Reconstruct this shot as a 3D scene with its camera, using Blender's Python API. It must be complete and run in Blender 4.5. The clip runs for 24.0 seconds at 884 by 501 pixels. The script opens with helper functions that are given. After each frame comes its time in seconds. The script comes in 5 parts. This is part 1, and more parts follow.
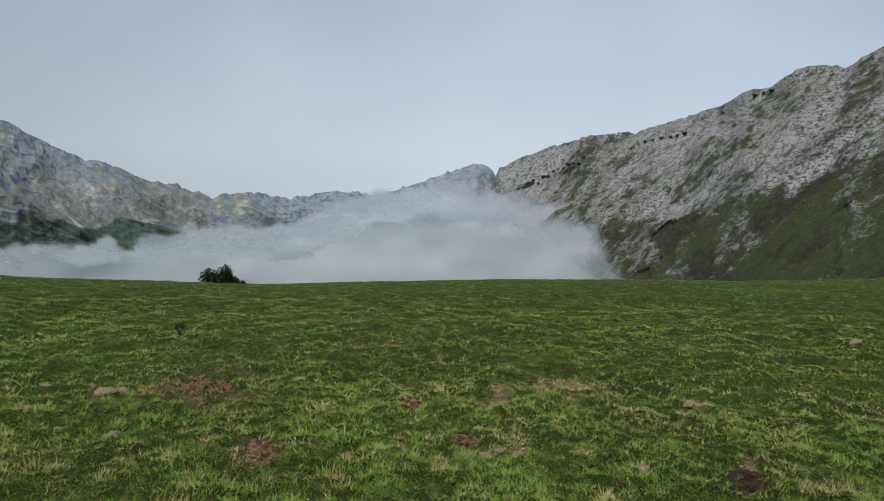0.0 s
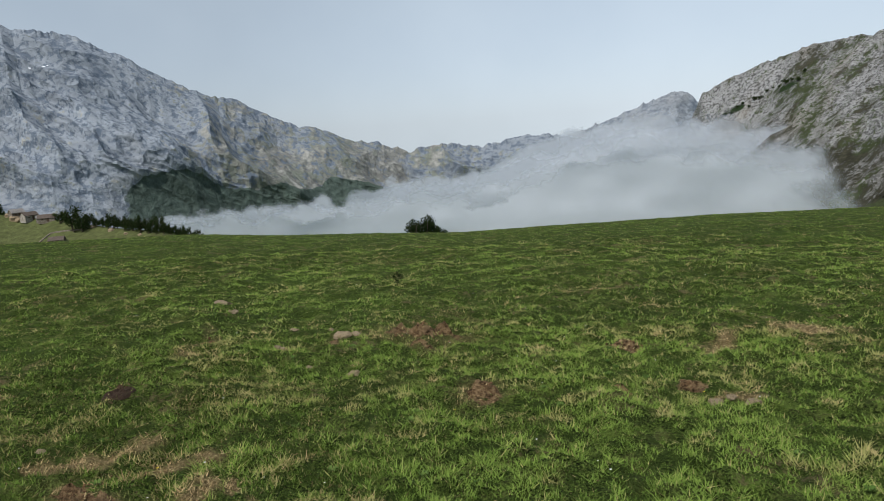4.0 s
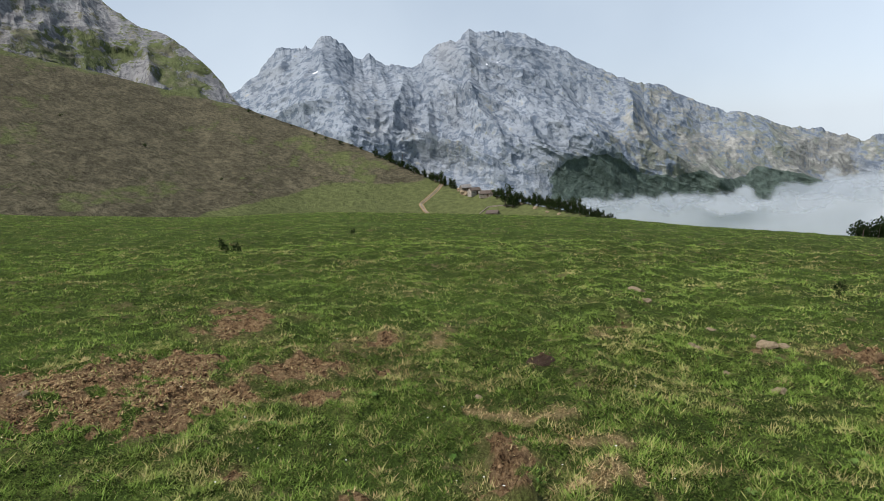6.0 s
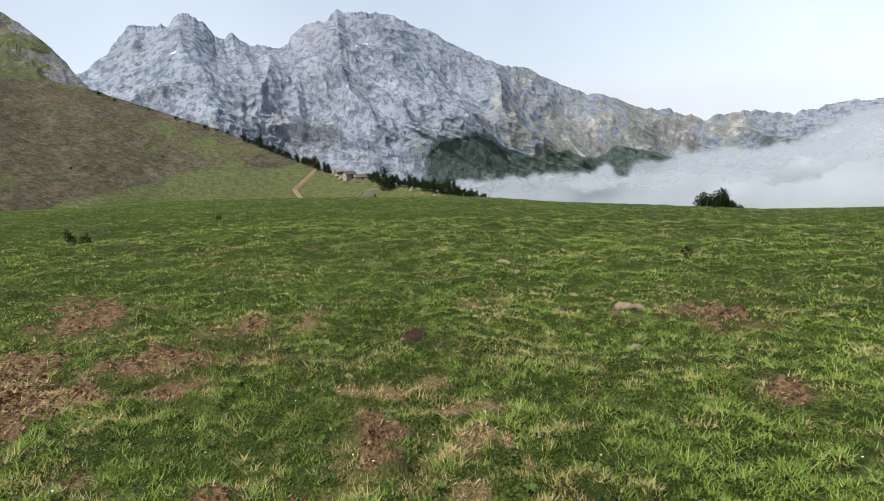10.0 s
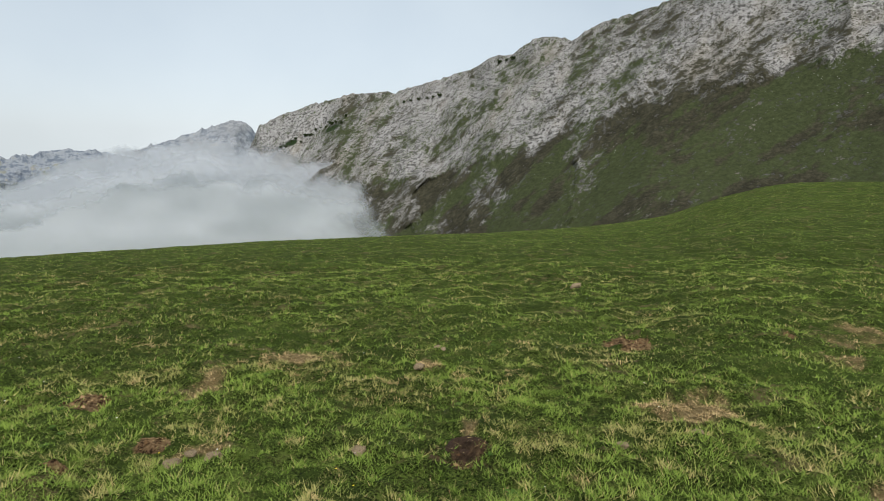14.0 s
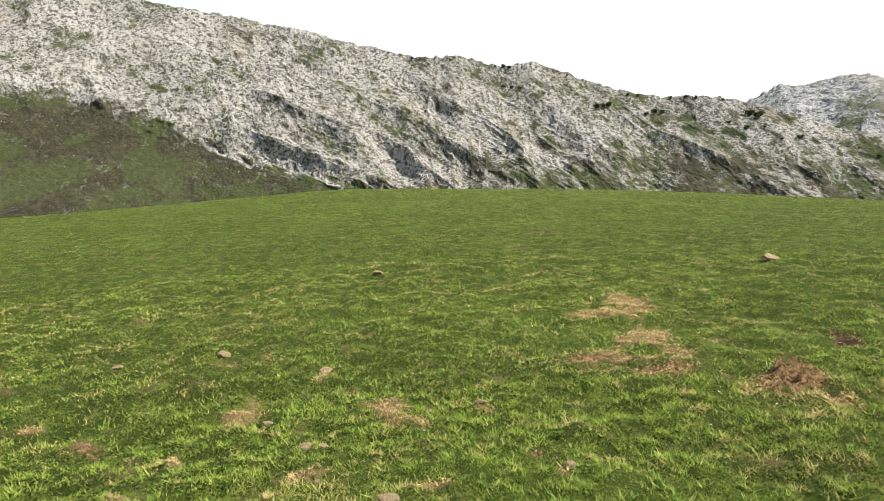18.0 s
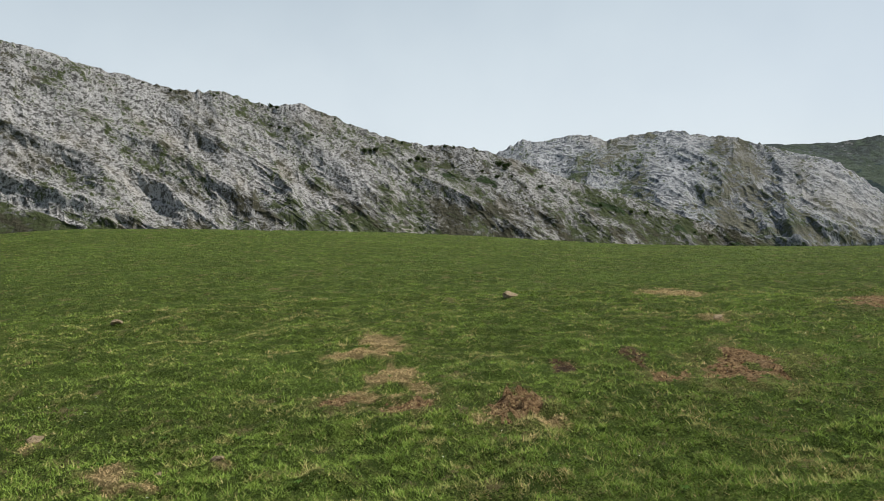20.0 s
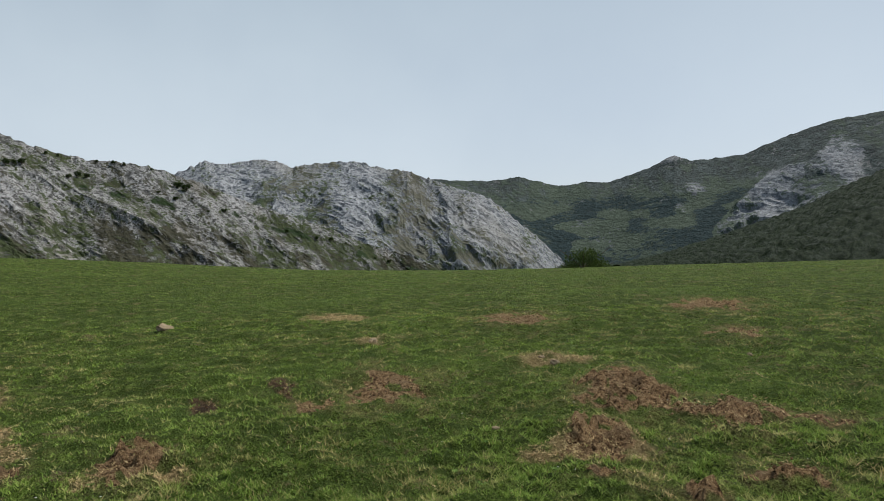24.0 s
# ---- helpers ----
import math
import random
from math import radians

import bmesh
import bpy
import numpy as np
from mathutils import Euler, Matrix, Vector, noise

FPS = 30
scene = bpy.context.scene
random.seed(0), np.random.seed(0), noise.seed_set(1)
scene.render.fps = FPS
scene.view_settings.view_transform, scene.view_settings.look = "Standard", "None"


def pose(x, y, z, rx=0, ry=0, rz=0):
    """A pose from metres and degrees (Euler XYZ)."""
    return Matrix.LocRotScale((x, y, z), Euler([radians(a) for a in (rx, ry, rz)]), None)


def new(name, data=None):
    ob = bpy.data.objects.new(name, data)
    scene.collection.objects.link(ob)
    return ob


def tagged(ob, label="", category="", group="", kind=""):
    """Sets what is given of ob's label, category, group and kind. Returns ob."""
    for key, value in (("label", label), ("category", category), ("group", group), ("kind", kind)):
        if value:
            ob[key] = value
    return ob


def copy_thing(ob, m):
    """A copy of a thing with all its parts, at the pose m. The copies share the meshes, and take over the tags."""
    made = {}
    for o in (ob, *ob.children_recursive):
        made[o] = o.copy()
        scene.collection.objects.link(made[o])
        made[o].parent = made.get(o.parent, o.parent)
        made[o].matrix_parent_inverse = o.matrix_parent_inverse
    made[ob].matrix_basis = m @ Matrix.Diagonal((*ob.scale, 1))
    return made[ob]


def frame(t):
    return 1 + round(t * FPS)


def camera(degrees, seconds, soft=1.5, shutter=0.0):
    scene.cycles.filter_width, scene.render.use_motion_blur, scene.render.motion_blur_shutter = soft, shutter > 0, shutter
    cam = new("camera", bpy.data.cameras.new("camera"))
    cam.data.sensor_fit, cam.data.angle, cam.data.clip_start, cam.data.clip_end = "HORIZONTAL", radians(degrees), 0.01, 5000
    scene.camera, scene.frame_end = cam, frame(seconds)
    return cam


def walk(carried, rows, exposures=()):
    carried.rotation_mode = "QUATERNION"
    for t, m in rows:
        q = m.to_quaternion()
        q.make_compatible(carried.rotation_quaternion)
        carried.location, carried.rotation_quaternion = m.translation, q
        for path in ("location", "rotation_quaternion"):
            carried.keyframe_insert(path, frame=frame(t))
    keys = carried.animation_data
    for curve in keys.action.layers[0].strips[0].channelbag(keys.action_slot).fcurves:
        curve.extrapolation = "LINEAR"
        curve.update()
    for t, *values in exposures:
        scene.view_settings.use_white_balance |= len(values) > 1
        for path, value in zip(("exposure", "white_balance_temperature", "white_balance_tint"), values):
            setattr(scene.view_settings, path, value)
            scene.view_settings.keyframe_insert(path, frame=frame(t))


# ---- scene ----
# The camera stands on a mountain pasture at eye height and turns from the cloud-filled valley round to the far valley.
cam = camera(68.22, 24.0, soft=0.5)
walk(cam, [
    (0, pose(0.002, 0.002, 1.604, 85.01, -1.00, 0.04)),
    (0.5, pose(-0.002, -0.011, 1.601, 84.13, -0.74, -0.85)),
    (1, pose(0.008, -0.005, 1.593, 83.37, -0.80, -1.48)),
    (1.5, pose(0.008, -0.012, 1.601, 83.12, -0.75, -1.86)),
    (3.5, pose(0.002, -0.086, 1.617, 81.22, 3.52, 7.41)),
    (4, pose(-0.113, 0.003, 1.616, 80.53, 4.10, 16.52)),
    (4.5, pose(-0.238, 0.034, 1.601, 78.88, 5.79, 25.52)),
    (5, pose(-0.262, 0.018, 1.594, 77.32, 4.06, 36.52)),
    (5.5, pose(-0.259, 0.025, 1.611, 79.16, 2.17, 43.66)),
    (6, pose(-0.247, -0.022, 1.641, 81.70, 3.34, 51.85)),
    (6.5, pose(-0.244, -0.068, 1.645, 83.18, 5.21, 57.00)),
    (7, pose(-0.298, -0.097, 1.624, 82.94, 4.73, 60.65)),
    (7.5, pose(-0.314, -0.096, 1.598, 81.73, 4.14, 61.04)),
    (8, pose(-0.339, -0.085, 1.598, 81.74, 4.81, 59.85)),
    (8.5, pose(-0.332, -0.060, 1.590, 81.25, 4.27, 57.24)),
    (9, pose(-0.320, -0.034, 1.582, 81.35, 4.07, 53.62)),
    (9.5, pose(-0.295, 0.030, 1.566, 80.34, 3.41, 47.81)),
    (10, pose(-0.250, 0.094, 1.559, 79.54, 4.04, 40.93)),
    (10.5, pose(-0.170, 0.194, 1.543, 78.28, 4.70, 30.96)),
    (11, pose(-0.088, 0.273, 1.537, 78.12, 4.55, 20.27)),
    (11.5, pose(0.004, 0.367, 1.537, 78.57, 5.19, 9.91)),
    (13.5, pose(0.320, 0.461, 1.521, 80.53, 0.16, -8.96)),
    (14, pose(0.526, 0.607, 1.538, 81.80, -1.00, -20.33)),
    (14.5, pose(0.679, 0.620, 1.561, 81.70, -2.06, -34.85)),
    (15, pose(0.804, 0.522, 1.562, 81.49, 0.60, -44.31)),
    (15.5, pose(0.931, 0.410, 1.566, 82.50, 1.87, -55.04)),
    (16, pose(1.006, 0.347, 1.565, 82.64, 1.86, -61.66)),
    (16.5, pose(1.087, 0.309, 1.562, 82.95, 3.39, -72.35)),
    (17, pose(1.115, 0.250, 1.551, 82.61, 2.92, -81.99)),
    (17.5, pose(1.124, 0.218, 1.563, 83.51, 1.97, -88.56)),
    (19.5, pose(1.091, 0.047, 1.589, 88.24, 0.81, -105.33)),
    (20, pose(1.065, -0.015, 1.592, 88.19, 0.91, -112.88)),
    (20.5, pose(1.037, -0.052, 1.592, 87.77, 2.00, -120.73)),
    (21, pose(1.018, -0.113, 1.594, 87.70, 1.77, -127.53)),
    (21.5, pose(0.987, -0.158, 1.599, 88.35, 1.76, -133.12)),
    (22, pose(0.970, -0.194, 1.608, 89.07, 2.35, -137.82)),
    (22.5, pose(0.918, -0.217, 1.593, 90.72, 3.11, -140.73)),
    (23, pose(0.962, -0.224, 1.598, 90.37, 2.63, -142.88)),
    (23.5, pose(1.024, -0.273, 1.574, 87.77, 2.75, -141.07)),
    (24, pose(1.072, -0.552, 1.595, 90.04, 0.78, -139.89)),
], exposures=[(0.0, -0.33, 6100, 10), (3.5, -0.26, 6150, 10), (4.2, -0.1, 6150, 10), (5.0, -0.04, 6150, 10), (7.0, 0.52, 6250, 14), (8.7, 0.62, 6300, 14), (10.0, 0.42, 6250, 14), (11.5, 0.04, 6200, 14),
                (13.5, -0.14, 6450, 10), (14.5, 0.34, 6600, 10), (15.5, 0.92, 7100, 10), (17.5, 1.12, 7250, 10), (19.5, 0.37, 6700, 10), (21.0, 0.12, 6400, 10), (23.0, -0.04, 6300, 10), (24.0, 0.04, 6300, 10)])

# ---- light ----
SUN_AZ, SUN_EL = 168.0, 56.0          # bearing (left of +y positive) and height, degrees
world = bpy.data.worlds.new("sky")
scene.world = world
world.use_nodes = True
wn = world.node_tree
bg = wn.nodes["Background"]
sky = wn.nodes.new("ShaderNodeTexSky")
sky.sky_type = "NISHITA"
sky.sun_disc = False
sky.sun_elevation = radians(SUN_EL)
sky.sun_rotation = radians(-SUN_AZ)
sky.altitude, sky.air_density, sky.dust_density, sky.ozone_density = 1200, 1.0, 5.0, 1.0
# the air stays bright below eye level, where the far skyline dips under it, and is milky with thin high cloud
way = wn.nodes.new("ShaderNodeTexCoord")
xyz, up, flat_way = (wn.nodes.new("ShaderNode" + k) for k in ("SeparateXYZ", "Math", "CombineXYZ"))
up.operation, up.inputs[1].default_value = "MAXIMUM", 0.03
wn.links.new(way.outputs["Generated"], xyz.inputs[0])
wn.links.new(xyz.outputs[2], up.inputs[0])
for src, dst in ((xyz.outputs[0], 0), (xyz.outputs[1], 1), (up.outputs[0], 2)):
    wn.links.new(src, flat_way.inputs[dst])
wn.links.new(flat_way.outputs[0], sky.inputs[0])
veil = wn.nodes.new("ShaderNodeTexNoise")
veil.inputs["Scale"].default_value, veil.inputs["Detail"].default_value = 1.6, 5.0
wn.links.new(way.outputs["Generated"], veil.inputs["Vector"])
haze = wn.nodes.new("ShaderNodeValToRGB")
haze.color_ramp.elements[0].position, haze.color_ramp.elements[0].color = 0.0, (9.8, 10.6, 11.1, 1)
haze.color_ramp.elements[1].position, haze.color_ramp.elements[1].color = 0.38, (6.7, 7.8, 8.4, 1)
zenith = haze.color_ramp.elements.new(0.65)
zenith.color = (1.7, 2.5, 3.6, 1)
wn.links.new(up.outputs[0], haze.inputs[0])
thick = wn.nodes.new("ShaderNodeMapRange")
for i, v in enumerate((0.3, 0.7, 0.5, 0.8)):
    thick.inputs[i + 1].default_value = v
wn.links.new(veil.outputs[0], thick.inputs[0])
blend = wn.nodes.new("ShaderNodeMix")
blend.data_type = "RGBA"
wn.links.new(thick.outputs[0], blend.inputs[0])
wn.links.new(sky.outputs[0], blend.inputs[6])
wn.links.new(haze.outputs[0], blend.inputs[7])
# the thin cloud is brightest over the cloud-filled valley
valley_way = wn.nodes.new("ShaderNodeVectorMath")
valley_way.operation, valley_way.inputs[1].default_value = "DOT_PRODUCT", (0.26, 0.966, 0.0)
wn.links.new(way.outputs["Generated"], valley_way.inputs[0])
glow = wn.nodes.new("ShaderNodeMapRange")
for i, v in enumerate((0.65, 1.0, 0.96, 1.2)):
    glow.inputs[i + 1].default_value = v
wn.links.new(valley_way.outputs["Value"], glow.inputs[0])
bright = wn.nodes.new("ShaderNodeVectorMath")
bright.operation = "SCALE"
wn.links.new(blend.outputs[2], bright.inputs[0])
wn.links.new(glow.outputs[0], bright.inputs["Scale"])
wn.links.new(bright.outputs[0], bg.inputs[0])
bg.inputs[1].default_value = 0.084


def bearing(az, r, z=0.0):
    """A place from its bearing (degrees, left of +y positive), distance and height."""
    a = radians(az)
    return Vector((-math.sin(a) * r, math.cos(a) * r, z))


sun = new("sun", bpy.data.lights.new("sun", "SUN"))
sun.data.energy, sun.data.angle, sun.data.color = 4.5, radians(0.6), (1.0, 0.95, 0.87)
to_sun = bearing(SUN_AZ, math.cos(radians(SUN_EL)), math.sin(radians(SUN_EL)))
sun.rotation_euler = (-to_sun).to_track_quat("-Z", "Y").to_euler()


# ---- noise on arrays ----
KX, KY, KZ, KS = 374761393, 668265263, 2147483647, 974634777


def _scramble(h):
    h = (h ^ (h >> np.uint32(13))) * np.uint32(1274126177)
    h = (h ^ (h >> np.uint32(16))) * np.uint32(2246822519)
    return h ^ (h >> np.uint32(15))


def _hash(ix, iy, iz, seed):
    return _scramble((ix * KX + iy * KY + iz * KZ + seed * KS).astype(np.uint32))


def vnoise(p, seed=0):
    """Smooth value noise of an n x 3 array, -1 to 1."""
    i = np.floor(p)
    f = (p - i).astype(np.float32)
    f = f * f * f * (f * (f * 6 - 15) + 10)
    i = i.astype(np.int64)
    hx = (i[:, 0] * KX + seed * KS).astype(np.uint32)
    hy, hz = (i[:, 1] * KY).astype(np.uint32), (i[:, 2] * KZ).astype(np.uint32)
    flat_z = not np.any(p[:, 2])
    out = np.zeros(len(p), np.float32)
    for dx in (0, 1):
        wx = f[:, 0] if dx else 1 - f[:, 0]
        for dy in (0, 1):
            wxy = wx * (f[:, 1] if dy else 1 - f[:, 1])
            hxy = hx + hy + np.uint32((dx * KX + dy * KY) & 0xFFFFFFFF)
            for dz in (0,) if flat_z else (0, 1):
                w = wxy if flat_z else wxy * (f[:, 2] if dz else 1 - f[:, 2])
                out += w * (_scramble(hxy + hz + np.uint32(dz * KZ)).astype(np.float32) * np.float32(1 / 2147483648.0) - np.float32(1.0))
    return out


def fbm(p, octaves=5, seed=0, gain=0.5, ridged=False):
    out, amp, tot, q = np.zeros(len(p)), 1.0, 0.0, p.copy()
    for o in range(octaves):
        n = vnoise(q, seed + o * 17)
        out += amp * ((1 - 2 * np.abs(n)) if ridged else n)
        tot += amp
        amp *= gain
        q = q * 2.03 + 13.7
    return out / tot


def cells(p, seed=0):
    """Distance to the nearest of scattered points, one a unit cell, for crowns and clods (n x 2 array)."""
    i = np.floor(p).astype(np.int64)
    best = np.full(len(p), 9.0)
    zero = np.zeros(len(p), np.int64)
    for dx in (-1, 0, 1):
        for dy in (-1, 0, 1):
            cx, cy = i[:, 0] + dx, i[:, 1] + dy
            px = cx + _hash(cx, cy, zero, seed) / 4294967296.0
            py = cy + _hash(cx, cy, zero + 1, seed) / 4294967296.0
            best = np.minimum(best, np.hypot(p[:, 0] - px, p[:, 1] - py))
    return best


def smooth(lo, hi, x):
    t = np.clip((x - lo) / (hi - lo), 0, 1)
    return t * t * (3 - 2 * t)


def table(pairs):
    """A curve over the bearing through (bearing, value) pairs."""
    a = np.array(sorted(pairs), float)
    return lambda az: np.interp(az, a[:, 0], a[:, 1])


# ---- mesh helpers ----
def grid_mesh(name, verts, nu, nv, attrs=None, closed=False, flat=False):
    me = bpy.data.meshes.new(name)
    i = np.arange(nu - (0 if closed else 1))
    j = np.arange(nv - 1)
    I, J = np.meshgrid(i, j, indexing="ij")
    I2 = (I + 1) % nu
    quads = np.stack([I * nv + J, I2 * nv + J, I2 * nv + J + 1, I * nv + J + 1], -1).reshape(-1, 4)
    raw_mesh(me, verts, quads, attrs, flat)
    return me


def raw_mesh(me, verts, faces, attrs=None, flat=False):
    n, k = faces.shape
    me.vertices.add(len(verts))
    me.vertices.foreach_set("co", np.ascontiguousarray(verts, np.float32).ravel())
    me.loops.add(n * k)
    me.loops.foreach_set("vertex_index", faces.astype(np.int32).ravel())
    me.polygons.add(n)
    me.polygons.foreach_set("loop_start", np.arange(0, n * k, k, dtype=np.int32))
    me.polygons.foreach_set("use_smooth", np.full(n, not flat))
    for key, val in (attrs or {}).items():
        at = me.attributes.new(key, "FLOAT", "POINT")
        at.data.foreach_set("value", np.ascontiguousarray(val, np.float32))
    me.update(calc_edges=True)
    me.validate()


def part(name, bm, material, parent, label=""):
    me = bpy.data.meshes.new(name)
    bm.to_mesh(me)
    bm.free()
    me.materials.append(material)
    ob = new(name, me)
    ob.parent = parent
    return tagged(ob, label)


# ---- materials ----
def mat(name):
    m = bpy.data.materials.new(name)
    m.use_nodes = True
    nt = m.node_tree
    b = nt.nodes["Principled BSDF"]
    b.inputs["Specular IOR Level"].default_value = 0.06
    return m, nt, b


def N(nt, kind, **kw):
    n = nt.nodes.new("ShaderNode" + kind)
    for k, v in kw.items():
        if k in n.inputs:
            n.inputs[k].default_value = v
    return n


def attr(nt, name):
    n = nt.nodes.new("ShaderNodeAttribute")
    n.attribute_name = name
    return n.outputs["Fac"]


def tex(nt, scale, detail=4.0, rough=0.55, stretch=None, distortion=0.0, where=None):
    """Noise in the object's metres, or in the vector attribute named; scale in features per metre."""
    c = nt.nodes.new("ShaderNodeAttribute" if where else "ShaderNodeTexCoord")
    out = c.outputs["Vector"] if where else c.outputs["Object"]
    if where:
        c.attribute_name = where
    n = N(nt, "TexNoise", Scale=scale, Detail=detail, Roughness=rough, Distortion=distortion)
    if stretch:
        m = nt.nodes.new("ShaderNodeMapping")
        m.vector_type = "TEXTURE"
        m.inputs["Scale"].default_value = tuple(1 / k for k in stretch[0])
        m.inputs["Rotation"].default_value = stretch[1]
        nt.links.new(out, m.inputs[0])
        nt.links.new(m.outputs[0], n.inputs["Vector"])
    else:
        nt.links.new(out, n.inputs["Vector"])
    return n.outputs["Fac"]


def ramp(nt, fac, stops):
    r = nt.nodes.new("ShaderNodeValToRGB")
    e = r.color_ramp.elements
    while len(e) < len(stops):
        e.new(0.5)
    for el, (p, c) in zip(e, stops):
        el.position = p
        el.color = (*c, 1) if len(c) == 3 else c
    nt.links.new(fac, r.inputs[0])
    return r.outputs[0]


def mix(nt, fac, a, b):
    m = nt.nodes.new("ShaderNodeMix")
    m.data_type = "RGBA"
    for sock, v in ((m.inputs[0], fac), (m.inputs[6], a), (m.inputs[7], b)):
        if isinstance(v, bpy.types.NodeSocket):
            nt.links.new(v, sock)
        else:
            sock.default_value = v if isinstance(v, float) else (*v, 1)
    return m.outputs[2]


def math_(nt, op, a, b=0.0, c=0.0):
    m = nt.nodes.new("ShaderNodeMath")
    m.operation = op
    for sock, v in zip(m.inputs, (a, b, c)):
        if isinstance(v, bpy.types.NodeSocket):
            nt.links.new(v, sock)
        else:
            sock.default_value = v
    return m.outputs[0]


def step(nt, x, lo, hi):
    m = nt.nodes.new("ShaderNodeMapRange")
    m.interpolation_type = "SMOOTHSTEP"
    nt.links.new(x, m.inputs[0])
    m.inputs[1].default_value, m.inputs[2].default_value = lo, hi
    return m.outputs[0]


def bump(nt, bsdf, height, distance, strength=1.0):
    b = N(nt, "Bump", Strength=strength, Distance=distance)
    nt.links.new(height, b.inputs["Height"])
    nt.links.new(b.outputs[0], bsdf.inputs["Normal"])


def rock_material(name, unit, light, dark, warm, green, brown, wood, aspect=1.0, tilt=0.4, bite=1.0):
    """Limestone with turf and heather; unit: metres of the finest grain. Attributes veg (turf), heath (brown in the turf), wood (scrub), snow."""
    m, nt, b = mat(name)
    big = tex(nt, 0.03 / unit, 4, 0.6, where="face")
    fine = tex(nt, 0.36 / unit, 5, 0.72)
    streak = tex(nt, 0.13 / unit, 6, 0.7, ((0.8, max(1.0, aspect), 1), (0, 0, tilt)), 0.4, "face")
    joint = tex(nt, 0.1 / unit, 5, 0.7, None, 0.4)
    rock = ramp(nt, streak, [(0.3, tuple(0.6 * c + 0.4 * d for c, d in zip(light, dark))), (0.45, tuple(c * 0.9 for c in light)), (0.58, light), (0.75, tuple(min(1, c * 1.3) for c in light))])
    # cracks and joints: dark stone, with the shade in them put into the colour
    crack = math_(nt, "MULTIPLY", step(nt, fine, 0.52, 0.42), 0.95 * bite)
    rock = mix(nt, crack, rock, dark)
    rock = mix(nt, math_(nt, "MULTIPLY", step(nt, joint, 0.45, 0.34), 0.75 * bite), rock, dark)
    rock = mix(nt, math_(nt, "MULTIPLY", step(nt, big, 0.5, 0.75), 0.45 * bite), rock, warm)
    turf = ramp(nt, fine, [(0.3, tuple(c * 0.6 for c in green)), (0.55, green), (0.8, tuple(c * 1.5 for c in green))])
    heath = ramp(nt, math_(nt, "ADD", math_(nt, "MULTIPLY", fine, 0.5), math_(nt, "MULTIPLY", streak, 0.5)), [(0.36, tuple(c * 0.4 for c in brown)), (0.5, brown), (0.64, tuple(c * 1.9 for c in brown))])
    hmask = step(nt, math_(nt, "ADD", attr(nt, "heath"), math_(nt, "ADD", math_(nt, "MULTIPLY", math_(nt, "SUBTRACT", big, 0.5), 1.0), math_(nt, "MULTIPLY", math_(nt, "SUBTRACT", streak, 0.5), 1.6))), 0.35, 0.65)
    turf = mix(nt, hmask, turf, heath)
    v = math_(nt, "ADD", attr(nt, "veg"), math_(nt, "MULTIPLY", math_(nt, "SUBTRACT", streak, 0.5), 0.9))
    v = math_(nt, "ADD", v, math_(nt, "MULTIPLY", math_(nt, "SUBTRACT", fine, 0.5), 1.6 * bite))
    v = math_(nt, "ADD", v, math_(nt, "MULTIPLY", math_(nt, "SUBTRACT", joint, 0.5), 0.8))
    col = mix(nt, step(nt, v, 0.44, 0.58), rock, turf)
    w = math_(nt, "ADD", attr(nt, "wood"), math_(nt, "MULTIPLY", math_(nt, "SUBTRACT", fine, 0.5), 0.9))
    scrub = ramp(nt, fine, [(0.3, tuple(c * 0.5 for c in wood)), (0.7, tuple(c * 1.4 for c in wood))])
    col = mix(nt, step(nt, w, 0.42, 0.56), col, scrub)
    col = mix(nt, step(nt, attr(nt, "snow"), 0.45, 0.6), col, (0.85, 0.87, 0.9))
    nt.links.new(col, b.inputs["Base Color"])
    b.inputs["Roughness"].default_value = 0.95
    relief = math_(nt, "ADD", math_(nt, "MULTIPLY", joint, 1.6), math_(nt, "MULTIPLY", fine, 0.7))
    bump(nt, b, relief, unit * 1.6, 1.0 * bite)
    return m


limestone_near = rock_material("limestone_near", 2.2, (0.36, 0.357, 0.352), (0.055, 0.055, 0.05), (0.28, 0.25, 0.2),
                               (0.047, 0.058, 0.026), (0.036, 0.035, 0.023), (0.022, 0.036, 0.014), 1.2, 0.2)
# bluish, low-contrast tones: distant haze put into the rock and wood colours
limestone_hazed = rock_material("limestone_hazed", 11.0, (0.27, 0.3, 0.335), (0.1, 0.127, 0.168), (0.29, 0.285, 0.27),
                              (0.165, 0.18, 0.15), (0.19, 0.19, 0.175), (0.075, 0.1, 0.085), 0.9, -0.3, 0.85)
limestone_east = rock_material("limestone_east", 6.0, (0.32, 0.33, 0.34), (0.075, 0.085, 0.097), (0.25, 0.23, 0.19),
                               (0.05, 0.066, 0.034), (0.07, 0.07, 0.052), (0.024, 0.036, 0.024), 0.55, -0.5)
# bluish greens: the haze over the valley is put into the foliage colours
valley_hazed = rock_material("valley_hazed", 9.0, (0.27, 0.28, 0.29), (0.1, 0.11, 0.12), (0.2, 0.19, 0.16),
                                 (0.066, 0.085, 0.062), (0.048, 0.058, 0.055), (0.024, 0.038, 0.039), 1.2, 0.6)
crag_stone = rock_material("crag_stone", 3.0, (0.28, 0.278, 0.278), (0.13, 0.13, 0.135), (0.2, 0.17, 0.13),
                           (0.1, 0.115, 0.05), (0.1, 0.095, 0.066), (0.025, 0.042, 0.014), 1.3, -0.5)
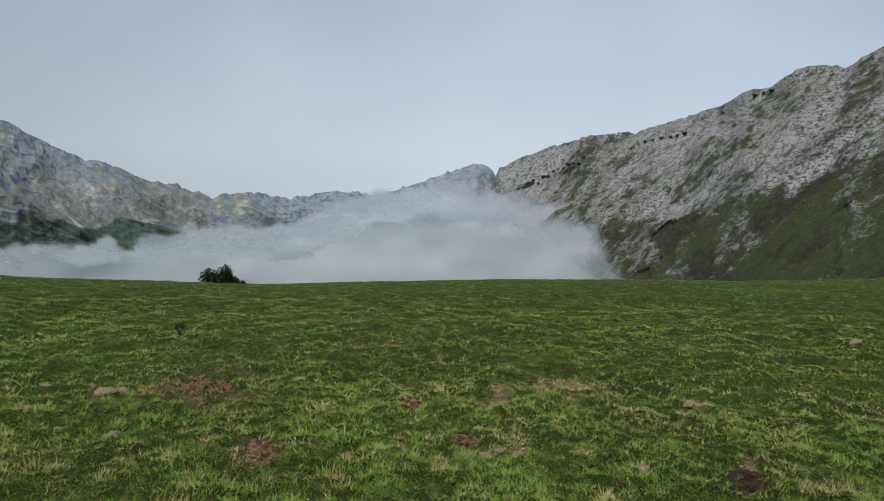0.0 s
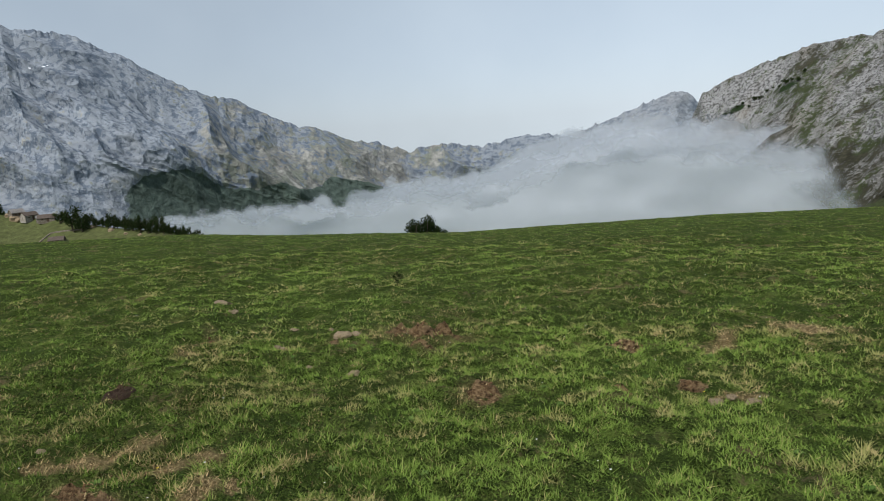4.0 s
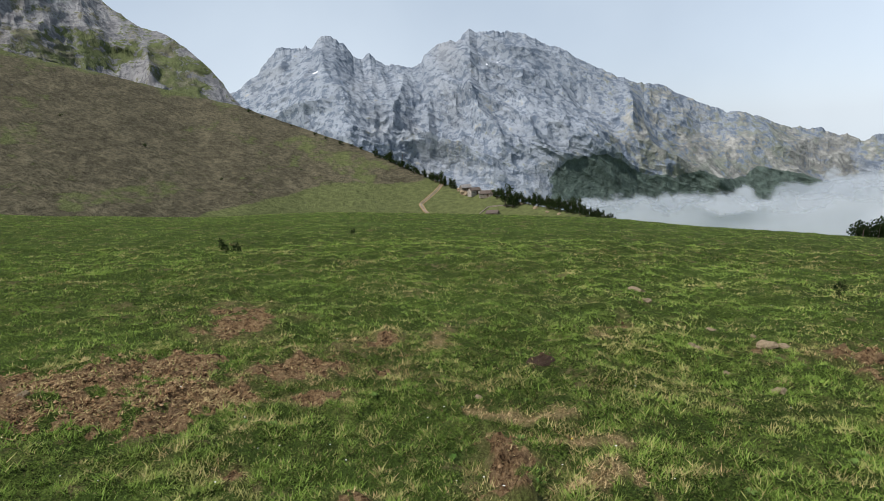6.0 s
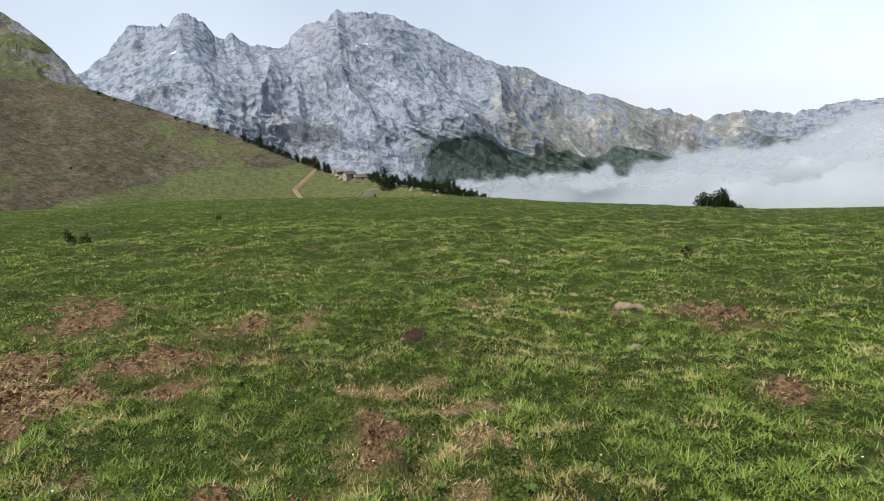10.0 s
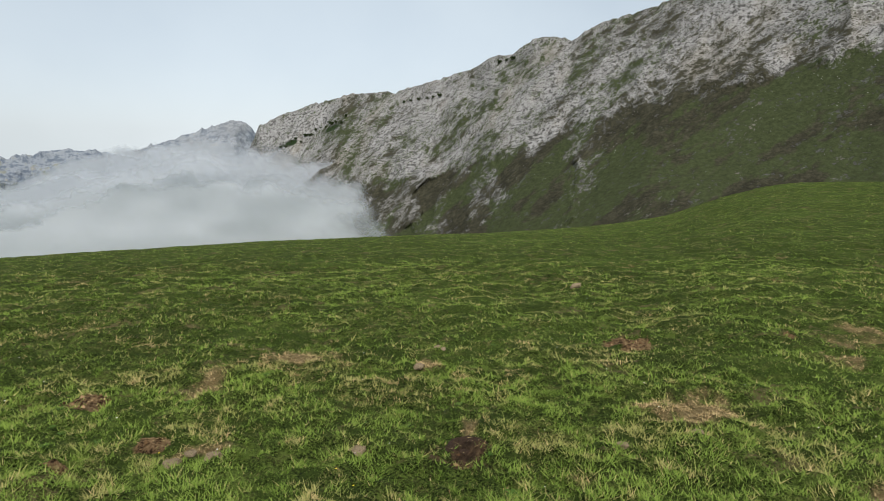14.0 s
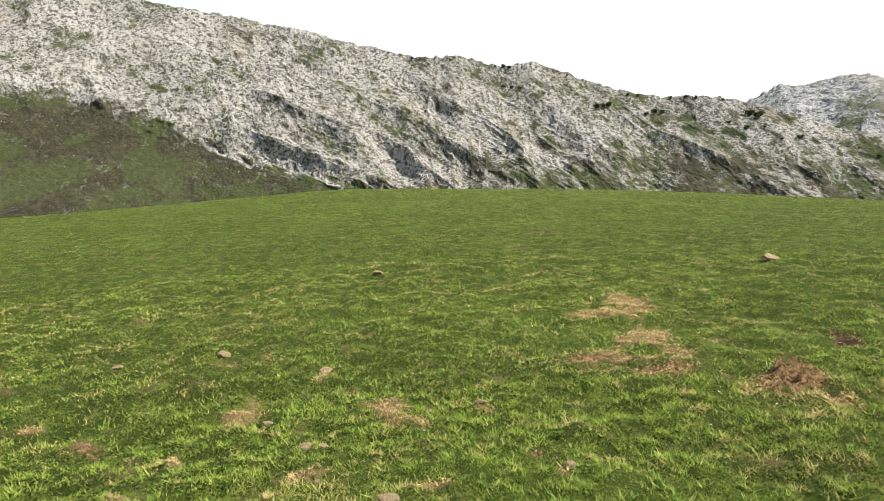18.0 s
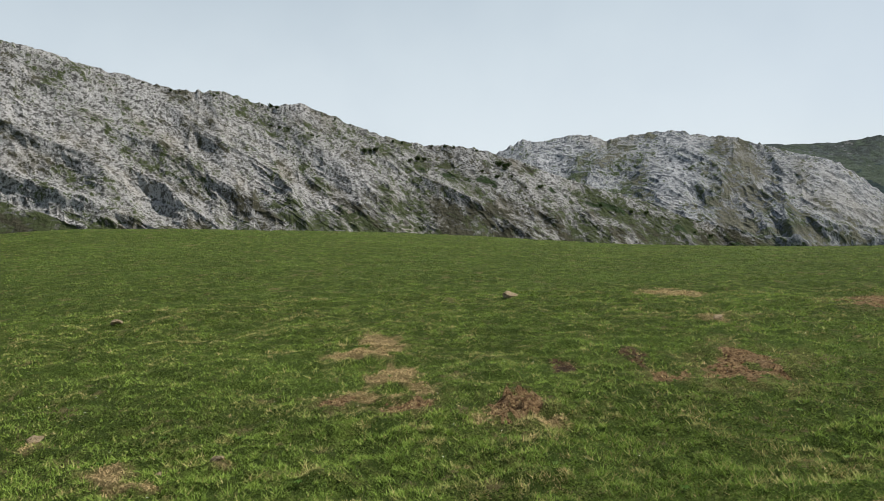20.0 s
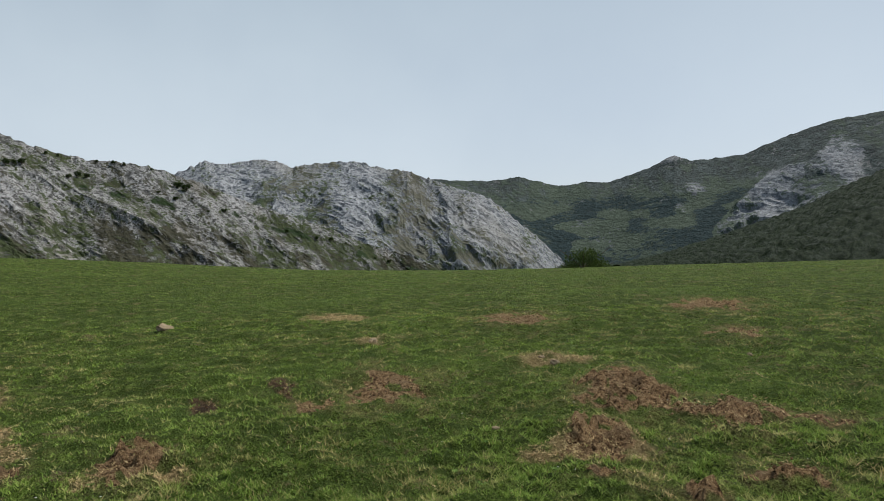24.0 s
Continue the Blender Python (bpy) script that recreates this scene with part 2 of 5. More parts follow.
heather_hill = rock_material("heather_hill", 0.9, (0.27, 0.265, 0.27), (0.1, 0.1, 0.105), (0.22, 0.18, 0.13),
                             (0.1, 0.113, 0.043), (0.078, 0.069, 0.043), (0.025, 0.042, 0.014), 1.7, 0.1)

# ---- the ground: one sheet from underfoot to the horizon ----
EYE = 1.6
crest_el = table([(-200, -1.0), (-174, -1.0), (-162, -1.3), (-150, -1.6), (-139.5, -1.7), (-128, -1.45), (-120.5, -0.95),
                  (-115.8, -0.6), (-106, -0.05), (-89, 0.45), (-82.8, 0.45), (-76, 0.0), (-64.5, -0.8), (-54, -1.3),
                  (-47.5, -1.6), (-42, -3.4), (-40, -4.5), (-34.4, -5.6), (-25, -6.6), (-16, -7.0), (-9.6, -7.3),
                  (4.3, -7.8), (14, -8.0), (20, -7.7), (30, -7.0), (38, -6.1), (50, -5.2), (62.7, -4.2), (72, -3.9),
                  (84, -2.7), (95, -0.7), (120, 0.5), (150, 0.0), (170, -0.8), (186, -1.0)])


def ground_shape(az, r):
    """Height of the pasture at a bearing and distance: a gently tilted dome that falls away past its rim."""
    el = sum(crest_el(az + d) for d in (-1.5, 0, 1.5)) / 3
    te = np.tan(np.radians(el))
    s = 0.02 * np.sin(np.radians(az)) - 0.04 * np.cos(np.radians(az))
    d = np.maximum(s - te, 0.02)
    rc = np.clip(2 * EYE / d, 20, 46)
    k = (te + EYE / rc - s) / rc
    inner = s * r + k * r * r
    zc = s * rc + k * rc * rc
    x = np.maximum(r - rc, 0)
    m = np.minimum(s + 2 * k * rc, te - 0.012)
    fall = zc + m * np.minimum(x, 60) - 0.0025 * np.minimum(x, 60) ** 2 - 0.3 * np.clip(x - 60, 0, None)
    return np.where(r <= rc, inner, np.maximum(fall, -40.0 - 0.135 * r))


# Bare and dry places in the turf: x, y, half width across the line of sight, half depth
SOIL_TRAMPLED = [(-5.29, -0.41, 0.62, 0.66), (-5.57, 0.33, 0.68, 0.75), (-5.68, 1.13, 0.55, 0.6), (-4.65, 1.15, 0.3, 0.35),
                 (-5.11, 0.57, 0.55, 0.45), (-5.6, -1.2, 0.6, 0.7), (-10.6, -0.78, 0.5, 0.8), (-8.98, -0.43, 0.55, 0.3),
                 (-12.11, -0.99, 0.6, 0.6), (-12.22, -0.39, 0.35, 0.5), (-7.05, -0.75, 0.2, 0.3)]
SOIL_AHEAD = [(-0.3, 5.6, 0.2, 0.2), (0.21, 4.69, 0.1, 0.15), (-0.19, 4.43, 0.16, 0.1), (4.56, 5.91, 0.23, 0.26),
    (6, 5.42, 0.1, 0.13)]
DRY_AHEAD = [(1.24, 6.54, 0.39, 0.26), (0.57, 5.93, 0.14, 0.25), (0.41, 4.38, 0.13, 0.1), (1.37, 4.19, 0.08, 0.07),
    (2.09, 4.32, 0.07, 0.15), (3.65, 4.1, 0.24, 0.32), (2.35, 5.87, 0.11, 0.16), (3.67, 2.79, 0.09, 0.09),
    (5.9, 4.65, 0.13, 0.18)]
SOIL_LEFT = [(-6.95, 2.39, 0.37, 0.63), (-4.9, 2.09, 0.33, 0.31), (-4.31, 1.98, 0.19, 0.15), (-4.4, 2.5, 0.13, 0.19),
    (-5.27, 3.16, 0.22, 0.22), (-4.25, 5.21, 0.1, 0.32), (-2.89, 5.36, 0.07, 0.17), (-2.46, 1.6, 0.16, 0.1),
    (-4.72, 1.43, 0.22, 0.2), (-1.15, 4.24, 0.09, 0.2), (-3.55, 1.07, 0.07, 0.09), (-2.78, 1.38, 0.08, 0.07),
    (-2.11, 5.86, 0.39, 0.45), (-2.62, 2.19, 0.14, 0.27)]
DRY_LEFT = [(-4.98, 3.57, 0.1, 0.37), (-3.45, 2.64, 0.11, 0.08), (-3.03, 2.76, 0.33, 0.12),
    (-2.57, 2.75, 0.17, 0.08), (-2.32, 2.27, 0.12, 0.05), (-2.28, 2.53, 0.11, 0.11), (-2.08, 2.61, 0.04, 0.1),
    (-1.89, 2.42, 0.04, 0.07), (-2.02, 2.09, 0.09, 0.08), (-4.56, 1.34, 0.14, 0.1), (-2.36, 4.62, 0.05, 0.08)]
SOIL_RIGHT = [(5.68, 2.54, 0.11, 0.2), (7.64, 2.06, 0.09, 0.16), (6.99, -1.42, 0.17, 0.23), (6.46, -1.9, 0.13, 0.13),
    (4.95, -0.58, 0.09, 0.07), (4.19, 1.84, 0.11, 0.11)]
DRY_RIGHT = [(6.81, 5.19, 0.23, 0.38), (6.4, 3.96, 0.21, 0.15), (6.24, 3.21, 0.15, 0.17), (5.28, 1.81, 0.06, 0.11),
    (7.99, 1.73, 0.1, 0.24), (7.01, 1, 0.13, 0.12), (6.16, 1.48, 0.1, 0.28), (5.73, 1.26, 0.09, 0.07),
    (5.95, 0.4, 0.17, 0.3), (5.6, 0.14, 0.08, 0.12), (5.68, -0.26, 0.06, 0.1), (7.59, -2.23, 0.32, 0.43),
    (6.81, -1.91, 0.29, 0.19), (9.07, -2.2, 0.4, 0.28), (9.33, -2.6, 0.27, 0.3), (4.62, -0.67, 0.05, 0.07),
    (4.55, 0.04, 0.11, 0.09), (4.38, 0.34, 0.06, 0.08), (4.19, 0.13, 0.21, 0.08), (4.82, 0.77, 0.14, 0.08),
    (4.65, 1.87, 0.05, 0.07)]
SOIL_BEHIND = [(3.95, -10.94, 0.35, 0.51), (8.12, -11.09, 0.78, 0.9), (6.25, -5.74, 0.44, 0.9),
    (6.19, -4.6, 0.21, 0.25), (2.16, -6.46, 0.29, 0.15), (3.06, -4.44, 0.12, 0.12), (2.78, -3.64, 0.12, 0.13),
    (6.53, -1.84, 0.36, 0.22), (5.64, -14.67, 0.84, 0.9), (3.74, -6.5, 0.43, 0.9), (3.24, -5.02, 0.28, 0.45),
    (2.75, -6.19, 0.35, 0.39), (1.94, -4.93, 0.23, 0.24), (2.31, -4.33, 0.09, 0.15), (5.96, -2.78, 0.24, 0.45)]
DRY_BEHIND = [(5.42, -7.75, 0.53, 0.34), (11.89, -9.84, 0.63, 0.9), (8.75, -7.86, 0.29, 0.39),
    (2.97, -4.92, 0.17, 0.35), (3.48, -4.65, 0.2, 0.23), (3.26, -3.45, 0.07, 0.12), (5.87, -2.46, 0.18, 0.14),
    (7.56, -2.26, 0.27, 0.66), (10.12, -2.77, 0.28, 0.59), (8.93, -2.32, 0.24, 0.3), (5.39, -2.75, 0.11, 0.1)]
CHURNED = [(-2.11, 5.86, 0.39, 0.45), (-2.62, 2.19, 0.14, 0.27), (5.64, -14.67, 0.84, 0.9), (3.74, -6.5, 0.43, 0.9),
    (3.24, -5.02, 0.28, 0.45), (2.75, -6.19, 0.35, 0.39), (1.94, -4.93, 0.23, 0.24), (2.31, -4.33, 0.09, 0.15),
    (5.96, -2.78, 0.24, 0.45)]
DUNG = [(1.95, 3.97, 0.15, 0.23), (-3.81, 3.67, 0.14, 0.27), (4.28, 0.82, 0.09, 0.06), (7.06, -4.88, 0.17, 0.32),
    (7.06, -4.01, 0.14, 0.35)]


def spots(x, y, lists, rough=0.7):
    """How much of each place lies in the given patches, with ragged rims."""
    out = np.zeros(len(x))
    patches = [q for group in lists for q in group]
    near = np.zeros(len(x), bool)
    for cx, cy, w, d in patches:
        reach = 1.9 * max(w, d) + 0.35
        near |= (np.abs(x - cx) < reach) & (np.abs(y - cy) < reach)
    xs, ys = x[near], y[near]
    p = np.stack([xs * 5, ys * 5, xs * 0], 1)
    wob = fbm(p * 0.6, 4, 5, 0.75) * rough * 1.5 + 0.5 * rough * fbm(p * 3.0, 3, 6, 0.75)
    p2 = p * 0.5
    hole = smooth(-0.38, -0.08, fbm(p * 0.9 + 3, 5, 19, 0.72))
    xs, ys = xs + 0.16 * fbm(p2, 3, 7, 0.6), ys + 0.16 * fbm(p2 + 31, 3, 8, 0.6)
    acc = np.zeros(len(xs))
    for cx, cy, w, d in patches:
        reach = 1.9 * max(w, d) + 0.2
        k = np.flatnonzero((np.abs(xs - cx) < reach) & (np.abs(ys - cy) < reach))
        a = math.atan2(cy, cx)
        ca, sa = math.cos(a), math.sin(a)
        u, v = (xs[k] - cx) * ca + (ys[k] - cy) * sa, -(xs[k] - cx) * sa + (ys[k] - cy) * ca
        m = np.sqrt((u / (d * 0.95)) ** 2 + (v / (w * 0.95)) ** 2)
        acc[k] = np.maximum(acc[k], smooth(1.3, 0.6, m + wob[k]))
    out[near] = acc * (1 - (1 - hole) * 0.85 * min(1.0, rough * 1.6))
    return out


SOIL = (SOIL_AHEAD, SOIL_LEFT, SOIL_TRAMPLED, SOIL_RIGHT, SOIL_BEHIND, DUNG)
DRY = (DRY_AHEAD, DRY_LEFT, DRY_RIGHT, DRY_BEHIND)
RIMS = ([(x, y, w * 1.45, d * 1.45) for x, y, w, d in SOIL_LEFT + SOIL_RIGHT + SOIL_BEHIND],)


def cushion(p, r):
    """Rounded cushions of turf a hand wide, with creases between them."""
    near = np.flatnonzero(r < 30)
    out = np.zeros(len(r))
    q = p[near]
    out[near] = (0.085 * np.abs(fbm(q * 3.1, 3, 10, 0.55)) + 0.05 * np.abs(fbm(q * 7.3, 2, 12, 0.5)) * smooth(14, 6, r[near])) * smooth(30, 14, r[near]) * smooth(1.0, 2.5, r[near])
    return out


def ground_height(x, y, soil=None):
    az, r = np.degrees(np.arctan2(-x, y)), np.hypot(x, y)
    z = ground_shape(az, r)
    p = np.stack([x, y, x * 0], 1)
    z = z + 0.05 * fbm(p * 0.35, 2, 3) * smooth(3, 9, r) * smooth(60, 30, r) + 0.085 * fbm(p * 2.3, 4, 9, 0.62) * smooth(80, 30, r) * smooth(1.5, 7, r) + cushion(p, r)
    near = (r < 30)
    if soil is None:
        soil = spots(x, y, SOIL)
    lump = fbm(p[near] * 6, 5, 21, 0.65, True)
    dz = np.zeros(len(x))
    dz[near] = soil[near] * (-0.04 + 0.09 * lump)
    churn = spots(x, y, (CHURNED,))
    dz += churn * 0.27 * np.abs(fbm(p * 4.0, 4, 23, 0.6))
    return z + dz


NA = 760
rings = np.concatenate([[0.0005], np.geomspace(0.6, 2.2, 14)[:-1], np.geomspace(2.2, 60, 270), np.geomspace(64, 4800, 50)])
A, Rr = np.meshgrid(np.linspace(-180, 180, NA, endpoint=False), rings, indexing="ij")
gx, gy = (-np.sin(np.radians(A)) * Rr).ravel(), (np.cos(np.radians(A)) * Rr).ravel()
soil = spots(gx, gy, SOIL)
dry = spots(gx, gy, DRY, 0.8)
dry = np.maximum(dry, 0.35 * spots(gx, gy, RIMS, 0.9))
dung = spots(gx, gy, (DUNG,))
gz = ground_height(gx, gy, soil)
ground_me = grid_mesh("ground", np.stack([gx, gy, gz], 1), NA, len(rings), {"soil": soil, "dry": dry, "dung": dung}, closed=True)


def turf_material():
    m, nt, b = mat("turf")
    fine, mid, big = tex(nt, 60, 4, 0.7), tex(nt, 5, 4, 0.6), tex(nt, 0.35, 3, 0.6)
    # near black in the gaps between blades: shade put into the colour
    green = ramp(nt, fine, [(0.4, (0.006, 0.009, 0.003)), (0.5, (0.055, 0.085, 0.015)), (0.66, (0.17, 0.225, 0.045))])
    green = mix(nt, math_(nt, "MULTIPLY", step(nt, mid, 0.5, 0.7), 0.4), green, (0.2, 0.2, 0.07))
    tuft, fleck = tex(nt, 3.6, 6, 0.8), tex(nt, 1.6, 7, 0.8)
    # hollows darker, tuft tops lighter: hummock shading put into the green
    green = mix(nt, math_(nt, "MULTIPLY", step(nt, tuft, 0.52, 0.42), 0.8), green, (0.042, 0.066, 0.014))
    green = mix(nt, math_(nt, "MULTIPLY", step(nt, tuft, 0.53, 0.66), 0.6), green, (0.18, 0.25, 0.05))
    green = mix(nt, math_(nt, "MULTIPLY", step(nt, big, 0.45, 0.7), 0.3), green, (0.1, 0.16, 0.03))
    green = mix(nt, math_(nt, "MULTIPLY", step(nt, fleck, 0.56, 0.64), 0.65), green, (0.2, 0.155, 0.08))
    straw = ramp(nt, fine, [(0.3, (0.16, 0.11, 0.05)), (0.7, (0.38, 0.29, 0.15))])
    earth = ramp(nt, tex(nt, 22, 6, 0.75), [(0.38, (0.03, 0.019, 0.01)), (0.47, (0.175, 0.108, 0.055)), (0.68, (0.42, 0.29, 0.155))])
    earth = mix(nt, step(nt, mid, 0.5, 0.7), earth, (0.21, 0.142, 0.08))
    muck = ramp(nt, fine, [(0.3, (0.02, 0.014, 0.01)), (0.7, (0.075, 0.05, 0.034))])
    col = mix(nt, math_(nt, "MULTIPLY", attr(nt, "dry"), 0.85), green, straw)
    s = math_(nt, "ADD", attr(nt, "soil"), math_(nt, "MULTIPLY", math_(nt, "SUBTRACT", fine, 0.5), 0.5))
    col = mix(nt, step(nt, s, 0.35, 0.6), col, earth)
    col = mix(nt, attr(nt, "dung"), col, muck)
    nt.links.new(col, b.inputs["Base Color"])
    b.inputs["Roughness"].default_value = 0.95
    bump(nt, b, math_(nt, "ADD", math_(nt, "ADD", fine, mid), math_(nt, "ADD", tex(nt, 22, 6, 0.7), math_(nt, "MULTIPLY", tuft, 2.0))), 0.05, 1.0)
    return m


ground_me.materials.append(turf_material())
ground = tagged(new("ground", ground_me), "grazed green mountain pasture with bare soil patches", "ground", kind="structure")


# ---- mountains ----
def mountain(name, label, material, az0, az1, step_az, nv, skyline, r_foot, r_top, foot_el, power, amp, scale, seed, masks, jag=0.12, stretch=0.5, flat=True, band=0.0, lean=0.0, bulk=1.2, rib=0.5, root=6.0, gain=0.5, settle=0.0, ledge=0.2, strata=None, steep=36.0):
    """A mountain side seen from the pasture: from its foot up to its skyline and a little down behind, with gullies and ribs.
    r_foot, r_top, foot_el, power: curves over the bearing. masks(az, el, v, pts): veg, heath, wood, snow."""
    az = np.arange(az0, az1, step_az)
    v = np.concatenate([np.linspace(0, 1, nv), 1 + np.linspace(0.02, 0.25, 8)])
    A, V = np.meshgrid(az, v, indexing="ij")
    A, V = A.ravel(), V.ravel()
    edge = np.stack([az * 1.3, az * 0 + seed, az * 0], 1)
    tooth = np.repeat(jag * fbm(edge, 5, seed, 0.62, True), len(v)) * smooth(0.94, 1.0, V)
    def calm(curve):
        if not settle:
            return curve(A)
        offs = np.linspace(-2, 2, 17)
        wts = np.exp(-offs ** 2)
        return np.repeat(sum(w * curve(az + o * settle) for o, w in zip(offs, wts)) / wts.sum(), len(v))
    rise = smooth(0.45, 1.0, V) if settle else 1.0
    tel = np.tan(np.radians(calm(skyline) * (1 - rise) + skyline(A) * rise + tooth))
    rf, rt = calm(r_foot), calm(r_top)
    climb = rt * (np.tan(np.radians(calm(skyline))) - np.tan(np.radians(foot_el(A))))
    rf = np.maximum(rf, np.minimum(rt - climb / np.tan(np.radians(steep(A) if callable(steep) else steep)), rt - 60))
    zf = EYE + rf * np.tan(np.radians(foot_el(A)))
    zt = EYE + rt * tel
    Vc = np.minimum(V, 1)
    r = rf + (rt - rf) * V
    z = zf + (zt - zf) * Vc ** power(A) - np.maximum(V - 1, 0) * (rt - rf) * 0.9
    a = np.radians(A)
    # metres across the face, and up it; bands of rock run with the skyline as far as band says
    mean = float(np.mean(rt))
    across = a * mean
    up_face = (np.arctan2(z - EYE, r) - band * np.radians(skyline(A))) * mean
    # the beds of rock climb to the right by strata, a curve over the bearing
    if strata:
        bed = np.cumsum(strata(az)) * radians(step_az) * mean
        up_face = np.arctan2(z - EYE, r) * mean + np.repeat(bed - bed[len(bed) // 2], len(v))
    F = np.stack([across, up_face, V * 0], 1)
    q = F / scale
    q = q + 0.22 * np.stack([fbm(q * 0.7, 2, seed + 3), fbm(q * 0.7 + 9, 2, seed + 4), q[:, 2]], 1)
    q[:, 0] += lean * q[:, 1]
    octaves = max(2, int(math.log2(scale / (1.9 * radians(step_az) * mean))) + 1)
    n = fbm(q * np.array([0.85, 1.6 * stretch, 1.0]), octaves, seed, gain, True) - 0.2
    n2 = fbm(q * np.array([0.33, 0.33 * rib, 1.0]), 3, seed + 40, 0.5, True)
    taper = np.clip(1.02 - Vc, 0, 1) ** 0.45 * smooth(0, 1, np.clip(Vc * root, 0, 1))
    veg, heath, wood, snow = masks(A, np.degrees(np.arctan2(z - EYE, r)), V, F)
    turfed = smooth(0.46, 0.76, veg)
    push = (amp * n * (1 - np.maximum(0.9 * turfed, 0.45 * smooth(0.0, 1.0, wood))) + bulk * amp * n2 * (1 - 0.45 * turfed)) * taper
    r2 = r - 0.6 * push
    z2 = z + 2.2 * ledge * amp * n * taper * (1 - 0.9 * turfed)
    z2 = np.where(V == 0, z2 - 70, z2)
    p = np.stack([-np.sin(a) * r2, np.cos(a) * r2, z2], 1)
    me = grid_mesh(name, p, len(az), len(v), {"veg": veg, "heath": heath, "wood": wood, "snow": snow}, flat=flat)
    at = me.attributes.new("face", "FLOAT_VECTOR", "POINT")
    F[:, 2] = r2 * 0.08
    at.data.foreach_set("vector", np.ascontiguousarray(F, np.float32).ravel())
    me.materials.append(material)
    ob = tagged(new(name, me), label, "mountain", kind="structure")
    return ob


def const(x):
    return lambda az: np.full(np.shape(az), float(x))


ridge_sky = table([(-3.4, -3.0), (-3.9, -0.2), (-4.9, 2.2), (-8.5, 3.9), (-12.7, 5.1), (-16.3, 5.3), (-21.1, 6.8), (-23.1, 7.4),
                   (-24.5, 8.4), (-26.3, 8.6), (-27.9, 9.7), (-29.9, 10.0), (-31.0, 9.6), (-33.3, 10.8), (-37.4, 12.0), (-38.7, 12.5),
                   (-48, 15.0), (-58, 16.5), (-66, 15.8), (-71.7, 14.8), (-74.8, 14.5), (-80.9, 13.6), (-83.0, 13.2), (-86.9, 12.3),
                   (-90.9, 11.5), (-95.5, 11.3), (-98.2, 10.6), (-101.2, 10.7), (-103.5, 9.8), (-107.7, 8.1), (-111.1, 7.4),
                   (-115.8, 7.0), (-118.8, 6.0), (-125.1, 3.6), (-129.4, 2.3), (-133.3, 0.7), (-137.1, -0.5), (-139.4, -1.5), (-143, -3)])
rock_foot = table([(-3, -9), (-9, -6.0), (-13, -3.5), (-16.2, -2.1), (-26, 0.0), (-33.7, 3.6), (-41.7, 5.4), (-48.8, 7.6), (-60.2, 7.9),
                   (-65.7, 7.2), (-73.3, 4.4), (-80.4, 2.2), (-85.3, 0.6), (-92, -2), (-145, -4)])


def ridge_masks(az, el, v, p):
    base = smooth(1.0, -0.9, el - rock_foot(az) + 1.3 * fbm(p / 38.0, 4, 70, 0.6))
    bands = fbm(p / np.array([60, 35, 35.0]), 5, 71, 0.6)
    veg = 0.43 + 0.33 * base + 0.26 * bands * (1 - 0.7 * base) - 0.04 * smooth(-40, -55, az) * smooth(-100, -85, az)
    veg = veg + 0.12 * smooth(-90, -100, az) * smooth(4.0, 1.0, el)
    rubble = smooth(-0.02, 0.28, fbm(p / np.array([45, 45, 30.0]), 4, 78)) * smooth(-40, -30, az) * smooth(-8, -14, az)
    veg = veg - 0.2 * base * rubble
    # runs of loose scree below the cliffs
    for runs, tops in (((72.6, 73.2, 75.2, 76.8), (5.9, 4.6, 3.6, 2.9)), ((79.5, 82.0, 84.2), (3.2, 1.9, 0.7))):
        gap = (el - np.interp(-az, runs, tops) + 0.25 * fbm(p / 14.0, 3, 81)) / 0.2
        veg = veg - 0.5 * np.exp(-gap ** 2) * smooth(runs[0] - 0.3, runs[0] + 0.1, -az) * smooth(runs[-1] + 0.3, runs[-1] - 0.1, -az)
    heath = 0.34 + 1.7 * fbm(p / np.array([90, 45, 60.0]), 5, 73, 0.6)
    d1 = np.exp(-((el - (0.75 * (-az) - 5.5) * 0.5 - 0.9) / 0.45) ** 2) * smooth(-12.5, -11, az) * smooth(-5.5, -7, az)
    wood = 0.65 * d1 * smooth(-0.2, 0.2, fbm(p / 30.0, 3, 75) + 0.1)
    d2 = np.exp(-((el - np.interp(-az, [108, 122, 140], [5.6, 3.0, -2.5]) - 0.6 * fbm(p / 45.0, 3, 79)) / 0.6) ** 2) * smooth(-106, -112, az)
    wood = np.maximum(wood, 0.6 * d2 * smooth(-0.4, 0.3, fbm(p / 25.0, 4, 76)))
    return veg, heath, wood, v * 0


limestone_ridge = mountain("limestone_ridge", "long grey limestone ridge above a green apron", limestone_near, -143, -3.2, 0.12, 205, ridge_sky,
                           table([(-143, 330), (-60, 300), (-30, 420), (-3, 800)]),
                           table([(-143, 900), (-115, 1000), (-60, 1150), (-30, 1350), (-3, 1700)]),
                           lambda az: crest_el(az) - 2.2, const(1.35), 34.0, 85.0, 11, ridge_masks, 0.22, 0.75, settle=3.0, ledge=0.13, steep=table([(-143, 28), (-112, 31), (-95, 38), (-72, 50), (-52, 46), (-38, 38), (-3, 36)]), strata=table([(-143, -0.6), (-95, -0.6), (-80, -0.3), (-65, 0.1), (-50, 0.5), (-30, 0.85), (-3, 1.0)]))

